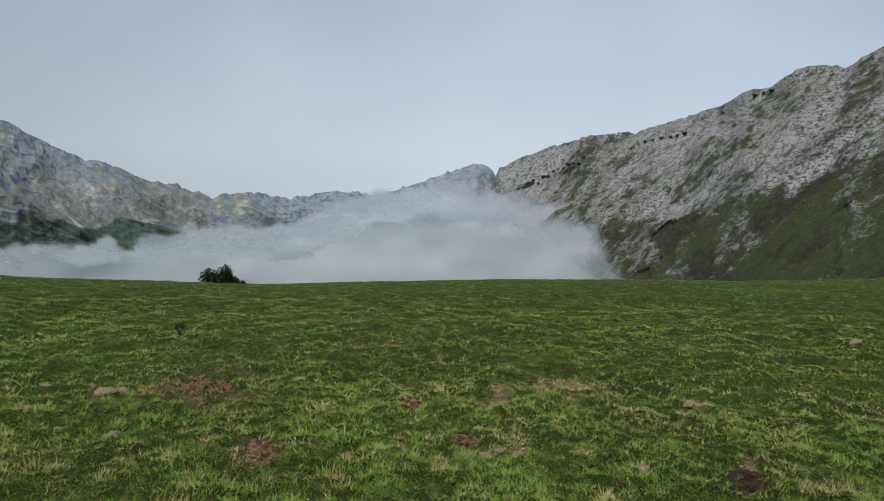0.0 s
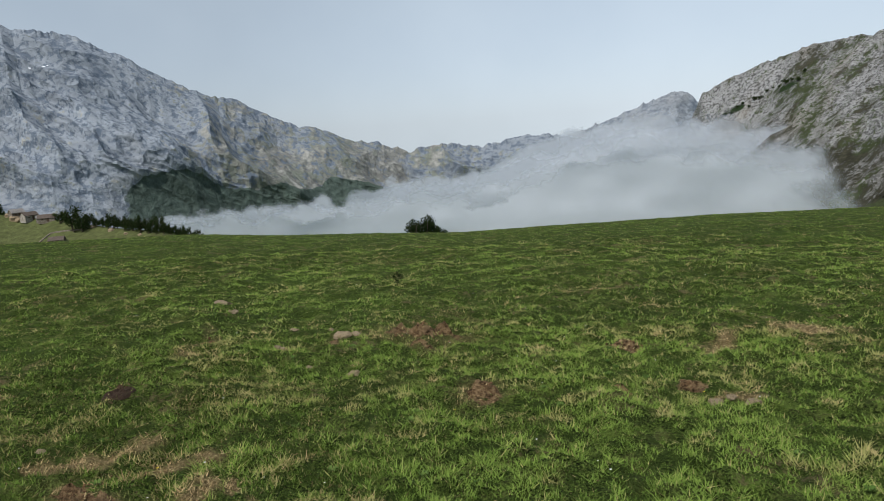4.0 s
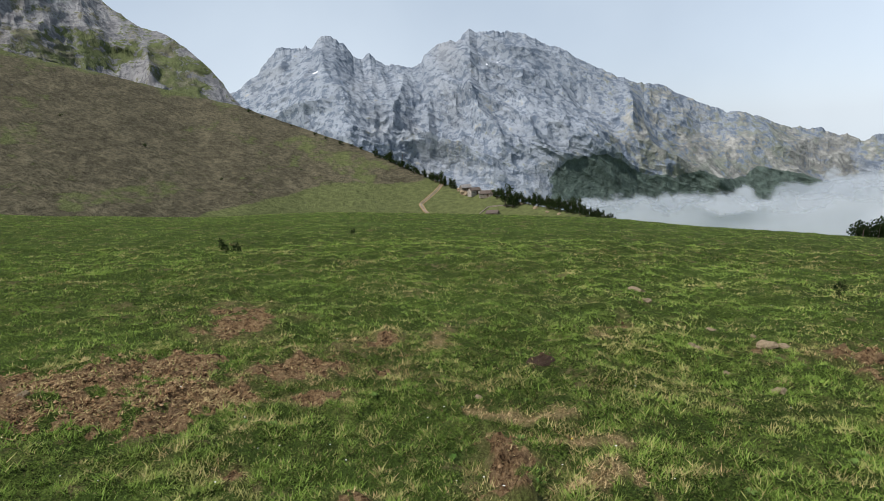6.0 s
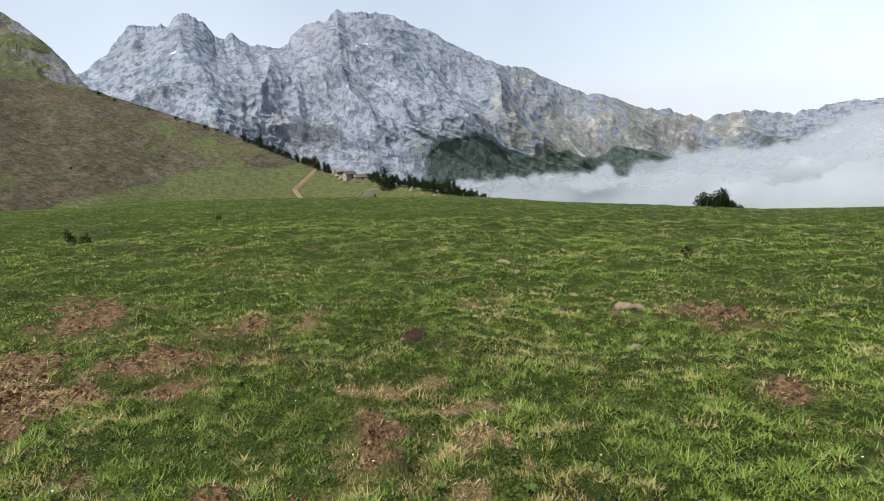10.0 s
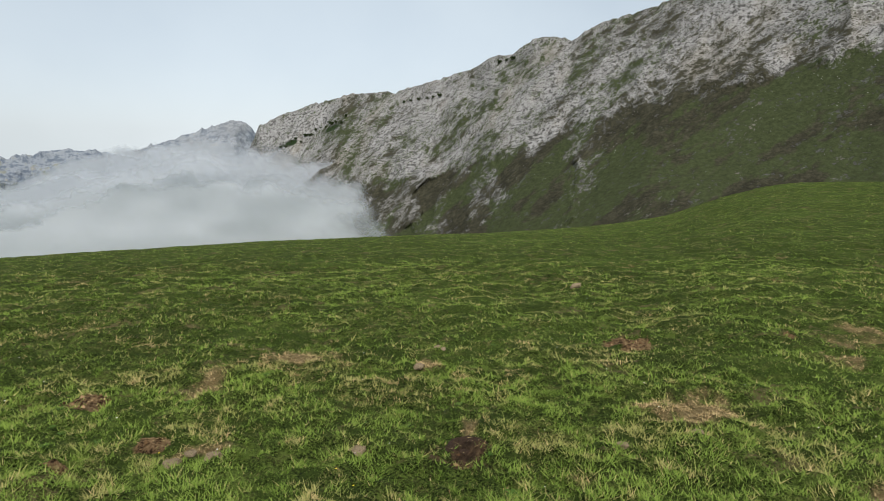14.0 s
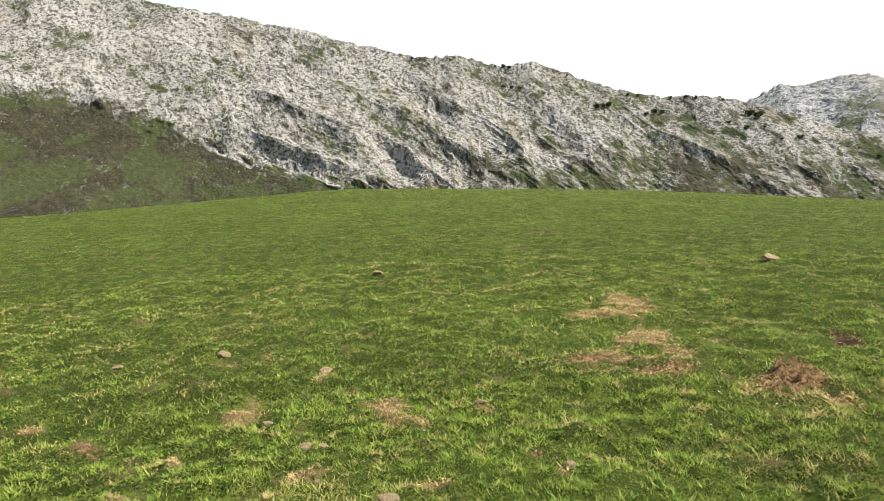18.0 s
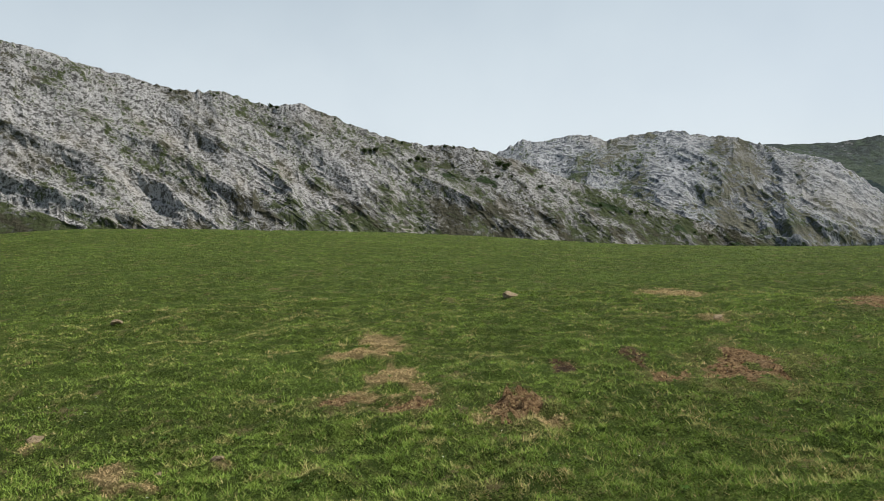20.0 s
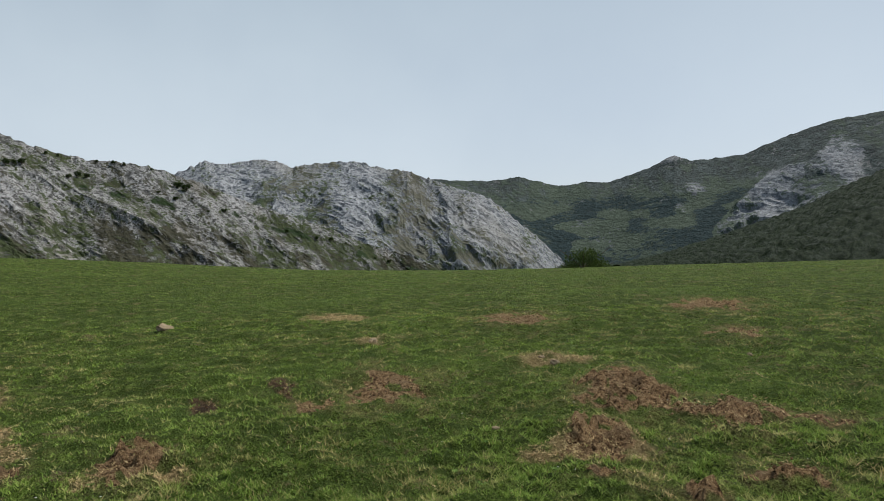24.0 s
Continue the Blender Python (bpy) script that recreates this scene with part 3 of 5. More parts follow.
massif_sky = table([(74, 2), (70, 5.0), (68.6, 6.1), (67.0, 7.2), (65.1, 9.3), (63.9, 9.4), (62.3, 9.2), (61.4, 9.9), (60.3, 9.95), (59.6, 9.5), (58.9, 8.5), (58.1, 8.25), (57.5, 8.65), (57.0, 8.15), (56.3, 7.7),
                    (53.9, 7.2), (53.2, 7.5), (52.9, 8.25), (51.7, 9.0), (49.8, 9.3), (49.0, 10.0), (48.3, 9.6), (47.8, 10.0), (45.3, 9.85), (44.1, 9.4),
                    (42.4, 8.4), (41.0, 7.7), (39.2, 6.5), (37.4, 5.6), (34.8, 4.6), (34.3, 4.85), (33.7, 4.8), (32.6, 4.25), (30.6, 2.95), (28.6, 2.05),
                    (26.4, 1.4), (19.4, -0.6), (16.0, -0.3), (13.5, -0.6), (8.9, -0.1), (5.6, -0.3), (2.2, 0.9), (-0.7, 1.9), (-2.9, 2.4),
                    (-4.1, 2.1), (-5.5, 0.5), (-8, -2)])
massif_forest = table([(44, -3.0), (41, -1.4), (38, -1.1), (34.5, -2.4), (31, -2.7), (28.7, -3.1), (26.3, -2.2), (22.6, -3.4), (18, -5), (60, -5)])


def massif_masks(az, el, v, p):
    f = smooth(0.35, -0.35, el - massif_forest(az)) * smooth(44, 41, az)
    slope = fbm(p / np.array([260, 260, 120.0]), 4, 91)
    right = smooth(44, 30, az) * smooth(10, 18, az)
    veg = 0.24 + 0.22 * slope + 0.2 * right + 0.1 * smooth(3, -2, el)
    snow = np.zeros(len(az))
    for sa, se, w, h in ((62.2, 6.9, 0.45, 0.13), (46.6, 7.5, 0.5, 0.12), (47.6, 7.2, 0.3, 0.1), (60.9, 7.1, 0.25, 0.1)):
        snow = np.maximum(snow, 0.8 * np.exp(-((az - sa + 0.5 * (el - se)) / w) ** 2 - ((el - se) / h) ** 2) + 0.55 * fbm(p / 14.0, 4, 95, 0.6) - 0.08)
    return veg, 0.45 + 0.3 * slope, f, snow


massif = mountain("mountain_massif", "high pale grey limestone peaks with a wooded foot", limestone_hazed, -8, 74, 0.11, 205, massif_sky,
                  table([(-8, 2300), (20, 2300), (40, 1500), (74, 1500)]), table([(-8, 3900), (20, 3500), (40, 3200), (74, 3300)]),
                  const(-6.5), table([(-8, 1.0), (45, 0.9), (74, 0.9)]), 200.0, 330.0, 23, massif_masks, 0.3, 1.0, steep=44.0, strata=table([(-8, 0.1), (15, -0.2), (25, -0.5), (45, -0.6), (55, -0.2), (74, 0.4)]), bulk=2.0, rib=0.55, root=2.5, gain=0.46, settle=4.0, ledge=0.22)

crag_sky = table([(-116, 5.5), (-118.3, 6.9), (-120.1, 7.7), (-121.6, 7.4), (-123.4, 7.7), (-125.7, 7.8), (-127.1, 7.2), (-130.5, 7.7),
                  (-132.9, 7.7), (-135.8, 7.2), (-138.8, 6.2), (-144.2, 4.4), (-148.1, 1.1), (-150.4, -1.1), (-153, -3)])


def crag_masks(az, el, v, p):
    n = fbm(p / np.array([150, 150, 90.0]), 4, 33)
    return 0.44 + 0.35 * n, 0.4 + n * 0.3, 0.1 + 0.2 * smooth(0.1, 0.4, n) * smooth(-136, -142, az), v * 0


crags = mountain("grey_crags", "broken grey limestone crags across the gorge", limestone_east, -153, -115.5, 0.1, 150, crag_sky,
                 const(1250), const(2200), const(-3.5), const(1.0), 100.0, 190.0, 37, crag_masks, 0.25, 0.85, steep=32.0, strata=table([(-153, -0.7), (-135, -0.6), (-125, 0.3), (-115, 0.5)]), settle=3.0, bulk=1.8)

valley_sky = table([(-134, 6.0), (-139.3, 6.2), (-144.2, 6.0), (-146.7, 6.3), (-150.1, 5.4), (-152.4, 5.7), (-154.3, 5.6), (-157.5, 6.6), (-159.0, 7.3),
                    (-159.6, 7.5), (-160.8, 7.0), (-164.8, 7.3), (-168, 8.5), (-170.7, 9.3), (-172.5, 9.5), (-174.1, 9.6), (-182, 10), (-190, 8)])


def valley_masks(az, el, v, p):
    n = fbm(p / np.array([300, 300, 200.0]), 4, 53)
    cliff = smooth(0.35, -0.35, el - 0.5 * n - np.interp(-az, [162.3, 164.1, 166.8, 169.2, 171.3, 173.2, 176.8, 190], [1.1, 3.1, 6.1, 6.4, 8.6, 8.9, 8.9, 9])) * smooth(-162.0, -163.2, az)
    nose = np.exp(-((az + 159.5) / 1.1) ** 2 - ((el - 7.3) / 0.4) ** 2) + np.exp(-((az + 161.2) / 1.0) ** 2 - ((el - 4.7) / 0.6) ** 2) + 0.8 * np.exp(-((az + 160.2) / 0.5) ** 2 - ((el - 3.1) / 0.3) ** 2)
    veg = 0.78 + 0.15 * n - 0.42 * cliff * smooth(-0.5, 0.3, fbm(p / 140.0, 5, 56)) - 0.4 * nose
    field = smooth(0.0, 0.2, fbm(p / np.array([260, 110, 200.0]), 4, 58)) * smooth(4.5, 2.5, el)
    for fa, fe, fw, fh in ((-159.6, 2.1, 1.3, 0.4), (-155.0, 0.8, 1.6, 0.4), (-154.6, 2.9, 1.2, 0.35), (-161.6, 3.6, 0.7, 0.3)):
        field = np.maximum(field, 1.6 * np.exp(-((az - fa) / fw) ** 2 - ((el - fe) / fh) ** 2))
    field = np.minimum(field, 1.0)
    wood = 0.56 + 0.35 * fbm(p / 160.0, 5, 55, 0.6) - 0.5 * field - 0.45 * smooth(3.5, 6.0, el) - 0.8 * cliff - 0.8 * nose
    return veg, 0.2 - 0.5 * field + 0.35 * smooth(3.5, 6, el), wood, v * 0


valley_side = mountain("valley_mountain", "dark green wooded mountain with a rocky nose and small meadows", valley_hazed, -190, -134, 0.13, 130, valley_sky,
                       const(1700), const(3600), const(-2.5), const(1.1), 110.0, 330.0, 59, valley_masks, 0.1, 1.0, lean=0.4, bulk=1.8, settle=3.0, steep=28.0)

hill_sky = table([(34, -7.5), (36, -6.4), (38.2, -6.0), (44.3, -4.7), (48, -3.6), (49.9, -3.2), (52.2, -2.3), (55, -0.9), (59.7, 1.4), (64.5, 3.3), (68.7, 5.0),
                  (73.7, 6.3), (78.1, 7.6), (82.3, 8.6), (86.6, 9.7), (93.5, 9.8), (125, 9)])
crag_line = table([(66, 1.0), (68.0, 4.4), (68.8, 5.5), (69.9, 7.2), (71.6, 9.1), (73.3, 10.3), (75.5, 11.1), (77.5, 12.6), (79.4, 14.7), (84, 18), (92, 21), (104, 22), (125, 15)])
hill_rock = table([(60, 9), (68.7, 5.0), (73.7, 6.3), (78.1, 7.6), (82.3, 8.5), (86.6, 9.6), (93.5, 9.6), (125, 9)])
hill_green = table([(34, 5), (50, 5), (52, -1.9), (54, -2.2), (60, -2.0), (63.5, -2.3), (67, -3.0), (72, -3.7), (80, -6), (125, -6)])


def hill_masks(az, el, v, p):
    n = fbm(p / 40.0, 4, 61)
    rock = smooth(-0.5, 0.6, el - hill_rock(az))
    veg = 0.95 - 0.55 * rock + 0.25 * n * rock
    green = smooth(0.35, -0.35, el - hill_green(az) + 0.4 * n)
    gr = smooth(-0.1, 0.5, fbm(p / np.array([30, 12, 16.0]), 4, 64))
    heath = 0.82 - 1.4 * green - 0.36 * gr - 0.75 * rock
    return veg, heath, v * 0, v * 0


hillside = mountain("heather_hillside", "brown heather hillside below dark crags", heather_hill, 34, 125, 0.17, 150, hill_sky,
                    table([(34, 130), (60, 125), (95, 110), (125, 100)]), table([(34, 210), (40, 230), (48, 285), (56, 350), (64, 410), (72, 450), (125, 480)]),
                    lambda az: crest_el(az) - np.interp(az, [34, 60, 75, 125], [4.5, 4.0, 3.5, 3.0]), table([(34, 0.8), (56, 1.1), (125, 1.35)]),
                    1.3, 30.0, 67, hill_masks, 0.05, 1.2, False, steep=24.0)



def crag_top_masks(az, el, v, p):
    n = fbm(p / np.array([50, 35, 30.0]), 4, 161)
    ledge = smooth(0.05, 0.35, fbm(p / np.array([90, 30, 30.0]), 4, 163))
    return 0.5 + 0.5 * n + 0.2 * ledge, 0.5 - 0.4 * ledge, v * 0, v * 0


dark_crags = mountain("dark_crags", "dark grey crags with green ledges above the heather", crag_stone, 66, 125, 0.13, 120, crag_line,
                      const(470), table([(66, 560), (72, 640), (80, 760), (125, 900)]), lambda az: hill_sky(az) - 2.5, const(0.9), 28.0, 70.0, 167, crag_top_masks, 0.15, 0.7, band=0.4)

wood_sky = table([(-150, -3.0), (-154.7, -1.45), (-158.1, -0.6), (-162.5, 0.8), (-167.0, 2.4), (-169.1, 3.2), (-171.2, 4.3), (-173.0, 5.1), (-174.9, 5.9), (-176.5, 7.0), (-178.5, 7.8), (-190, 9), (-200, 6)])
az = np.arange(-200, -150, 0.11)
v = np.linspace(0, 1.1, 120)
A, V = [q.ravel() for q in np.meshgrid(az, v, indexing="ij")]
rr = 190 + 330 * V
zz = EYE + 190 * math.tan(radians(-3)) + (520 * np.tan(np.radians(wood_sky(A) - 0.5)) - 190 * math.tan(radians(-3))) * np.minimum(V, 1) - np.maximum(V - 1, 0) * 200
wx, wy = -np.sin(np.radians(A)) * rr, np.cos(np.radians(A)) * rr
c = cells(np.stack([wx, wy], 1) / 5.5, 3)
bumps = np.sqrt(np.clip(1 - (c / 0.75) ** 2, 0, 1)) * 5.2 + 1.2 * fbm(np.stack([wx, wy, zz], 1) / 1.6, 3, 8)
wood_me = grid_mesh("beech_wood", np.stack([wx, wy, zz + bumps], 1), len(az), len(v))


def leaf_material(name, a, b_, c_, scale, thin=False):
    m, nt, b = mat(name)
    col = ramp(nt, tex(nt, scale, 4, 0.7), [(0.3, a), (0.5, b_), (0.75, c_)])
    nt.links.new(col, b.inputs["Base Color"])
    b.inputs["Roughness"].default_value = 0.8
    bump(nt, b, tex(nt, scale * 2, 4, 0.8), 0.7 / scale, 1.0)
    if thin:
        t_, k_ = N(nt, "BsdfTranslucent"), N(nt, "MixShader", Fac=0.4)
        nt.links.new(col, t_.inputs[0])
        nt.links.new(b.outputs[0], k_.inputs[1])
        nt.links.new(t_.outputs[0], k_.inputs[2])
        nt.links.new(k_.outputs[0], nt.nodes["Material Output"].inputs[0])
    return m


wood_me.materials.append(leaf_material("wood_canopy", (0.006, 0.011, 0.006), (0.016, 0.026, 0.013), (0.036, 0.05, 0.022), 0.9))
tagged(new("beech_wood", wood_me), "dense dark green wood on the slope beyond the pasture", "forest", kind="stuff")

# ---- the cloud bank that fills the valley ----
fog_top = table([(46, -6.0), (42, -5.2), (38, -4.7), (34, -4.5), (29, -4.5), (25.6, -4.4), (22.7, -4.0), (21, -3.2), (16, -2.9), (12.5, -2.3), (8, -0.7),
                 (5, 0.3), (1, 1.3), (-3.7, 0.8), (-9.5, 0.2), (-13.4, -1.0), (-15, -3.0), (-18, -6.0)])
fog_mat = bpy.data.materials.new("cloud")
fog_mat.use_nodes = True
nt = fog_mat.node_tree
nt.nodes.remove(nt.nodes["Principled BSDF"])
dif, trl, trn = N(nt, "BsdfDiffuse", Color=(0.6, 0.64, 0.69, 1)), N(nt, "BsdfTranslucent", Color=(0.6, 0.64, 0.69, 1)), N(nt, "BsdfTransparent")
m1, m2 = N(nt, "MixShader", Fac=0.4), N(nt, "MixShader")
nt.links.new(dif.outputs[0], m1.inputs[1])
nt.links.new(trl.outputs[0], m1.inputs[2])
nt.links.new(attr(nt, "fogginess"), m2.inputs[0])
nt.links.new(trn.outputs[0], m2.inputs[1])
nt.links.new(m1.outputs[0], m2.inputs[2])
nt.links.new(m2.outputs[0], nt.nodes["Material Output"].inputs[0])
fog_root = tagged(new("cloud_bank"), "white cloud bank lying in the valley with wispy tops", "cloud", kind="structure")
for i in range(6):
    az = np.arange(-19, 47, 0.24)
    v = np.linspace(0, 1, 44)
    A, V = [q.ravel() for q in np.meshgrid(az, v, indexing="ij")]
    r = 700.0 + 170 * i
    top = fog_top(A) - 0.5 * (5 - i) * smooth(30, 5, A) - 0.15 * (5 - i)
    el = -10.0 + (top + 1.8 + 10.0) * V
    q = np.stack([A * 0.3 + i * 7.3, el * 0.42, el * 0 + i * 3.1], 1)
    puff = np.abs(fbm(q * 0.55, 3, 100 + i, 0.4))
    n = fbm(q * 0.7, 4, 105 + i, 0.45)
    edge = 0.9 * puff - 0.25 + fbm(q * 1.7 + 5, 5, 130 + i, 0.55)
    thin = smooth(6, -6, A)
    dens = smooth(0.2, -0.55 - 0.7 * thin, el - top - 1.4 * edge) * smooth(-16.0, -10.0, A + 3.5 * edge + 0.25 * (5 - i)) * smooth(46, 43, A)
    dens = np.clip(dens * (0.75 - 0.15 * thin + 0.18 * n + 0.04 * i), 0, 0.96)
    r2 = r - 9 * fbm(q * 0.6, 2, 150 + i, 0.4)
    a = np.radians(A)
    pts = np.stack([-np.sin(a) * r2, np.cos(a) * r2, EYE + r2 * np.tan(np.radians(el))], 1)
    me = grid_mesh("billow", pts, len(az), len(v), {"fogginess": dens})
    me.materials.append(fog_mat)
    ob = new("billow", me)
    ob.parent = fog_root

# ---- grass ----
rng = np.random.default_rng(7)


def grass_points(n, r0, r1, power):
    r = (r0 ** power + (r1 ** power - r0 ** power) * rng.random(n)) ** (1 / power)
    az = rng.uniform(-178, 98, n)
    return -np.sin(np.radians(az)) * r, np.cos(np.radians(az)) * r


bx, by = [np.concatenate(q) for q in zip(grass_points(680000, 2.0, 6.5, 1.1), grass_points(480000, 6.5, 16, 0.7), grass_points(230000, 16, 46, 0.6))]
bs, bd = spots(bx, by, SOIL), spots(bx, by, DRY, 0.8)
bd = np.maximum(bd, 0.35 * spots(bx, by, RIMS, 0.9))
reach = np.hypot(bx, by)
near_c, far_c = fbm(np.stack([bx * 13, by * 13, bx * 0], 1), 3, 211, 0.6), fbm(np.stack([bx * 4.5, by * 4.5, bx * 0], 1), 4, 213, 0.7)
clump = near_c + (far_c - near_c) * smooth(5, 11, reach)
keep = rng.random(len(bx)) > np.clip(bs * 1.25 + bd * 0.45 + 0.5 * smooth(0.0, -0.25, clump), 0, 0.97)
bx, by, bd, bs, clump = bx[keep], by[keep], bd[keep], bs[keep], clump[keep]
br = np.hypot(bx, by)
bz = ground_height(bx, by, bs)
tuft = fbm(np.stack([bx * 2.2, by * 2.2, bx * 0], 1), 4, 201, 0.65)
lush = fbm(np.stack([bx * 0.4, by * 0.4, bx * 0], 1), 3, 203)
n = len(bx)
far, mid_r = smooth(10, 25, br), smooth(5, 14, br)
ln = (0.011 + 0.018 * rng.random(n)) * (1 + 0.5 * tuft) * np.clip(1 + 1.8 * clump, 0.5, 2.1) * (1 - 0.4 * bd) * (1 - 0.2 * far)
wd = np.maximum(0.0034, 0.00075 * br) * (0.7 + 0.6 * rng.random(n))
th = rng.uniform(0, 2 * np.pi, n)
lean = rng.uniform(0.3, 1.9, n) * ln
ld = th + rng.uniform(-0.9, 0.9, n) + np.pi / 2
base = np.stack([bx, by, bz - 0.004], 1)
side = np.stack([np.cos(th), np.sin(th), th * 0], 1) * wd[:, None]
tip = base + np.stack([np.cos(ld) * lean, np.sin(ld) * lean, ln], 1)
gv = np.stack([base - side, base + side, tip], 1).reshape(-1, 3)
mott = fbm(np.stack([bx * 1.7, by * 1.7, bx * 0], 1), 5, 207, 0.75)
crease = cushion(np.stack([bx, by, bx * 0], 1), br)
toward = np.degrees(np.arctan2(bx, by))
# blades get a lighter tint over the right-hand part of the pasture
right_side = smooth(30, 55, toward) * smooth(128, 100, toward)
# darker in the creases, lighter on cushions and tall clumps: shade put into tint
tint = np.clip(0.42 + 0.09 * mid_r + 0.13 * right_side + 5.0 * crease + (1.1 - 0.4 * far) * mid_r * mott + 0.35 * lush + (0.4 - 0.1 * far) * tuft + 0.6 * clump + 0.55 * (rng.random(n) - 0.5), 0, 1)
worn = smooth(0.12, 0.4, fbm(np.stack([bx * 1.3, by * 1.3, bx * 0], 1), 5, 209, 0.75))
fleck = smooth(0.3, 0.42, fbm(np.stack([bx * 5, by * 5, bx * 0], 1), 3, 215, 0.6))
dryness = np.clip(bd * 1.1 + 0.4 * worn + 0.4 * fleck + (rng.random(n) < (0.09 + 0.2 * smooth(0.1, -0.3, lush)) * (1 - 0.85 * far)) * rng.uniform(0.2, 0.6, n), 0, 1)
# dead stalks lying on the bare and dry places
def patch_points(groups, per_metre, within=17.0):
    """Scattered places in and just round the patches, so many a square metre."""
    xs, ys = [], []
    for cx, cy, w, d in [q for group in groups for q in group]:
        if math.hypot(cx, cy) < within:
            k = int(per_metre * 9 * w * d)
            reach_ = 1.5 * max(w, d)
            xs.append(rng.uniform(cx - reach_, cx + reach_, k))
            ys.append(rng.uniform(cy - reach_, cy + reach_, k))
    return np.concatenate(xs), np.concatenate(ys)


sx_, sy_ = [np.concatenate(q) for q in zip(grass_points(9000, 2.2, 16, 0.8), patch_points(DRY, 2600), patch_points(SOIL, 1900))]
dens = np.clip(0.9 * spots(sx_, sy_, DRY, 0.9) + 0.3 * spots(sx_, sy_, SOIL, 0.9) + (np.arange(len(sx_)) < 9000) * 0.12, 0, 1)
k = rng.random(len(sx_)) < dens
sx_, sy_ = sx_[k], sy_[k]
sz_ = ground_height(sx_, sy_)
m_ = len(sx_)
ang, sl = rng.uniform(0, 6.283, m_), rng.uniform(0.015, 0.045, m_)
sw = np.maximum(0.003, 0.0007 * np.hypot(sx_, sy_)) * rng.uniform(0.7, 1.4, m_)
foot = np.stack([sx_, sy_, sz_ + rng.uniform(0.002, 0.02, m_)], 1)
across_ = np.stack([-np.sin(ang) * sw, np.cos(ang) * sw, ang * 0], 1)
end = foot + np.stack([np.cos(ang) * sl, np.sin(ang) * sl, rng.uniform(-0.005, 0.02, m_)], 1)
gv = np.concatenate([gv, np.stack([foot - across_, foot + across_, end], 1).reshape(-1, 3)])
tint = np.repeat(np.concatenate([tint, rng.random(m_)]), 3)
dryness = np.repeat(np.concatenate([dryness, rng.uniform(0.75, 1.0, m_)]), 3)
n = n + m_
grass_me = bpy.data.meshes.new("grass")
raw_mesh(grass_me, gv, np.arange(3 * n).reshape(-1, 3), {"tint": tint, "dry": dryness})
m, nt, b = mat("grass_blade")
# low tint is near black, the shade between blades put into the colour
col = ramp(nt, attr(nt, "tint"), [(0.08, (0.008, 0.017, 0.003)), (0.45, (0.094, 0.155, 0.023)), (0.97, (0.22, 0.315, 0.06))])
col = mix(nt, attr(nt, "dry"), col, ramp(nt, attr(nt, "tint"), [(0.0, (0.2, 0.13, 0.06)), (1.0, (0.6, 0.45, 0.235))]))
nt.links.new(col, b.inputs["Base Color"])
b.inputs["Roughness"].default_value = 0.6
tr = N(nt, "BsdfTranslucent")
nt.links.new(col, tr.inputs[0])
ms = N(nt, "MixShader", Fac=0.25)
nt.links.new(b.outputs[0], ms.inputs[1])
nt.links.new(tr.outputs[0], ms.inputs[2])
nt.links.new(ms.outputs[0], nt.nodes["Material Output"].inputs[0])
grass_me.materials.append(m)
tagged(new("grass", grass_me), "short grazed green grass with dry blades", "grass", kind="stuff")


# ---- things on the hill and along the skyline ----
from mathutils.bvhtree import BVHTree


def surface(ob):
    n = len(ob.data.vertices)
    co = np.empty(n * 3, np.float32)
    ob.data.vertices.foreach_get("co", co)
    f = np.empty(len(ob.data.loops), np.int32)
    ob.data.loops.foreach_get("vertex_index", f)
    return BVHTree.FromPolygons(co.reshape(-1, 3).tolist(), f.reshape(-1, 4).tolist())


hill_bvh, ridge_bvh = surface(hillside), surface(limestone_ridge)


def on(bvh, az, el):
    """The place on a hillside that lies at a bearing and height angle from the pasture's middle."""
    for d in (0, -0.15, -0.3, -0.5, -0.8, -1.2):
        way = bearing(az, math.cos(radians(el + d)), math.sin(radians(el + d)))
        hit = bvh.ray_cast(Vector((0, 0, EYE)), way)[0]
        if hit:
            return hit
    return None


def at_ground(x, y):
    return float(ground_height(np.array([float(x)]), np.array([float(y)]))[0])


rnd = random.Random(11)


def leaf_cloud(bm, n, centre, size, leaf, seed, clumps=7):
    """Small leaf blades gathered in clumps within an uneven crown."""
    r = random.Random(seed)
    cs = []
    for _ in range(clumps):
        d = Vector((r.gauss(0, 1), r.gauss(0, 1), r.gauss(0, 0.8))).normalized() * r.uniform(0.25, 0.75)
        cs.append((d, r.uniform(0.28, 0.5)))
    for _ in range(n):
        c, w = r.choice(cs)
        d = c + Vector((r.gauss(0, 1), r.gauss(0, 1), r.gauss(0, 1))).normalized() * w * r.random() ** 0.4
        p = Vector(centre) + Vector((d.x * size[0], d.y * size[1], d.z * size[2]))
        t = Euler((r.uniform(0, 6.3), r.uniform(0, 6.3), r.uniform(0, 6.3))).to_matrix()
        s = leaf * r.uniform(0.6, 1.4)
        vs = [bm.verts.new(p + t @ Vector(q) * s) for q in ((-0.5, 0, 0), (0, -0.28, 0.06), (0.5, 0, 0), (0, 0.28, 0.06))]
        bm.faces.new(vs)


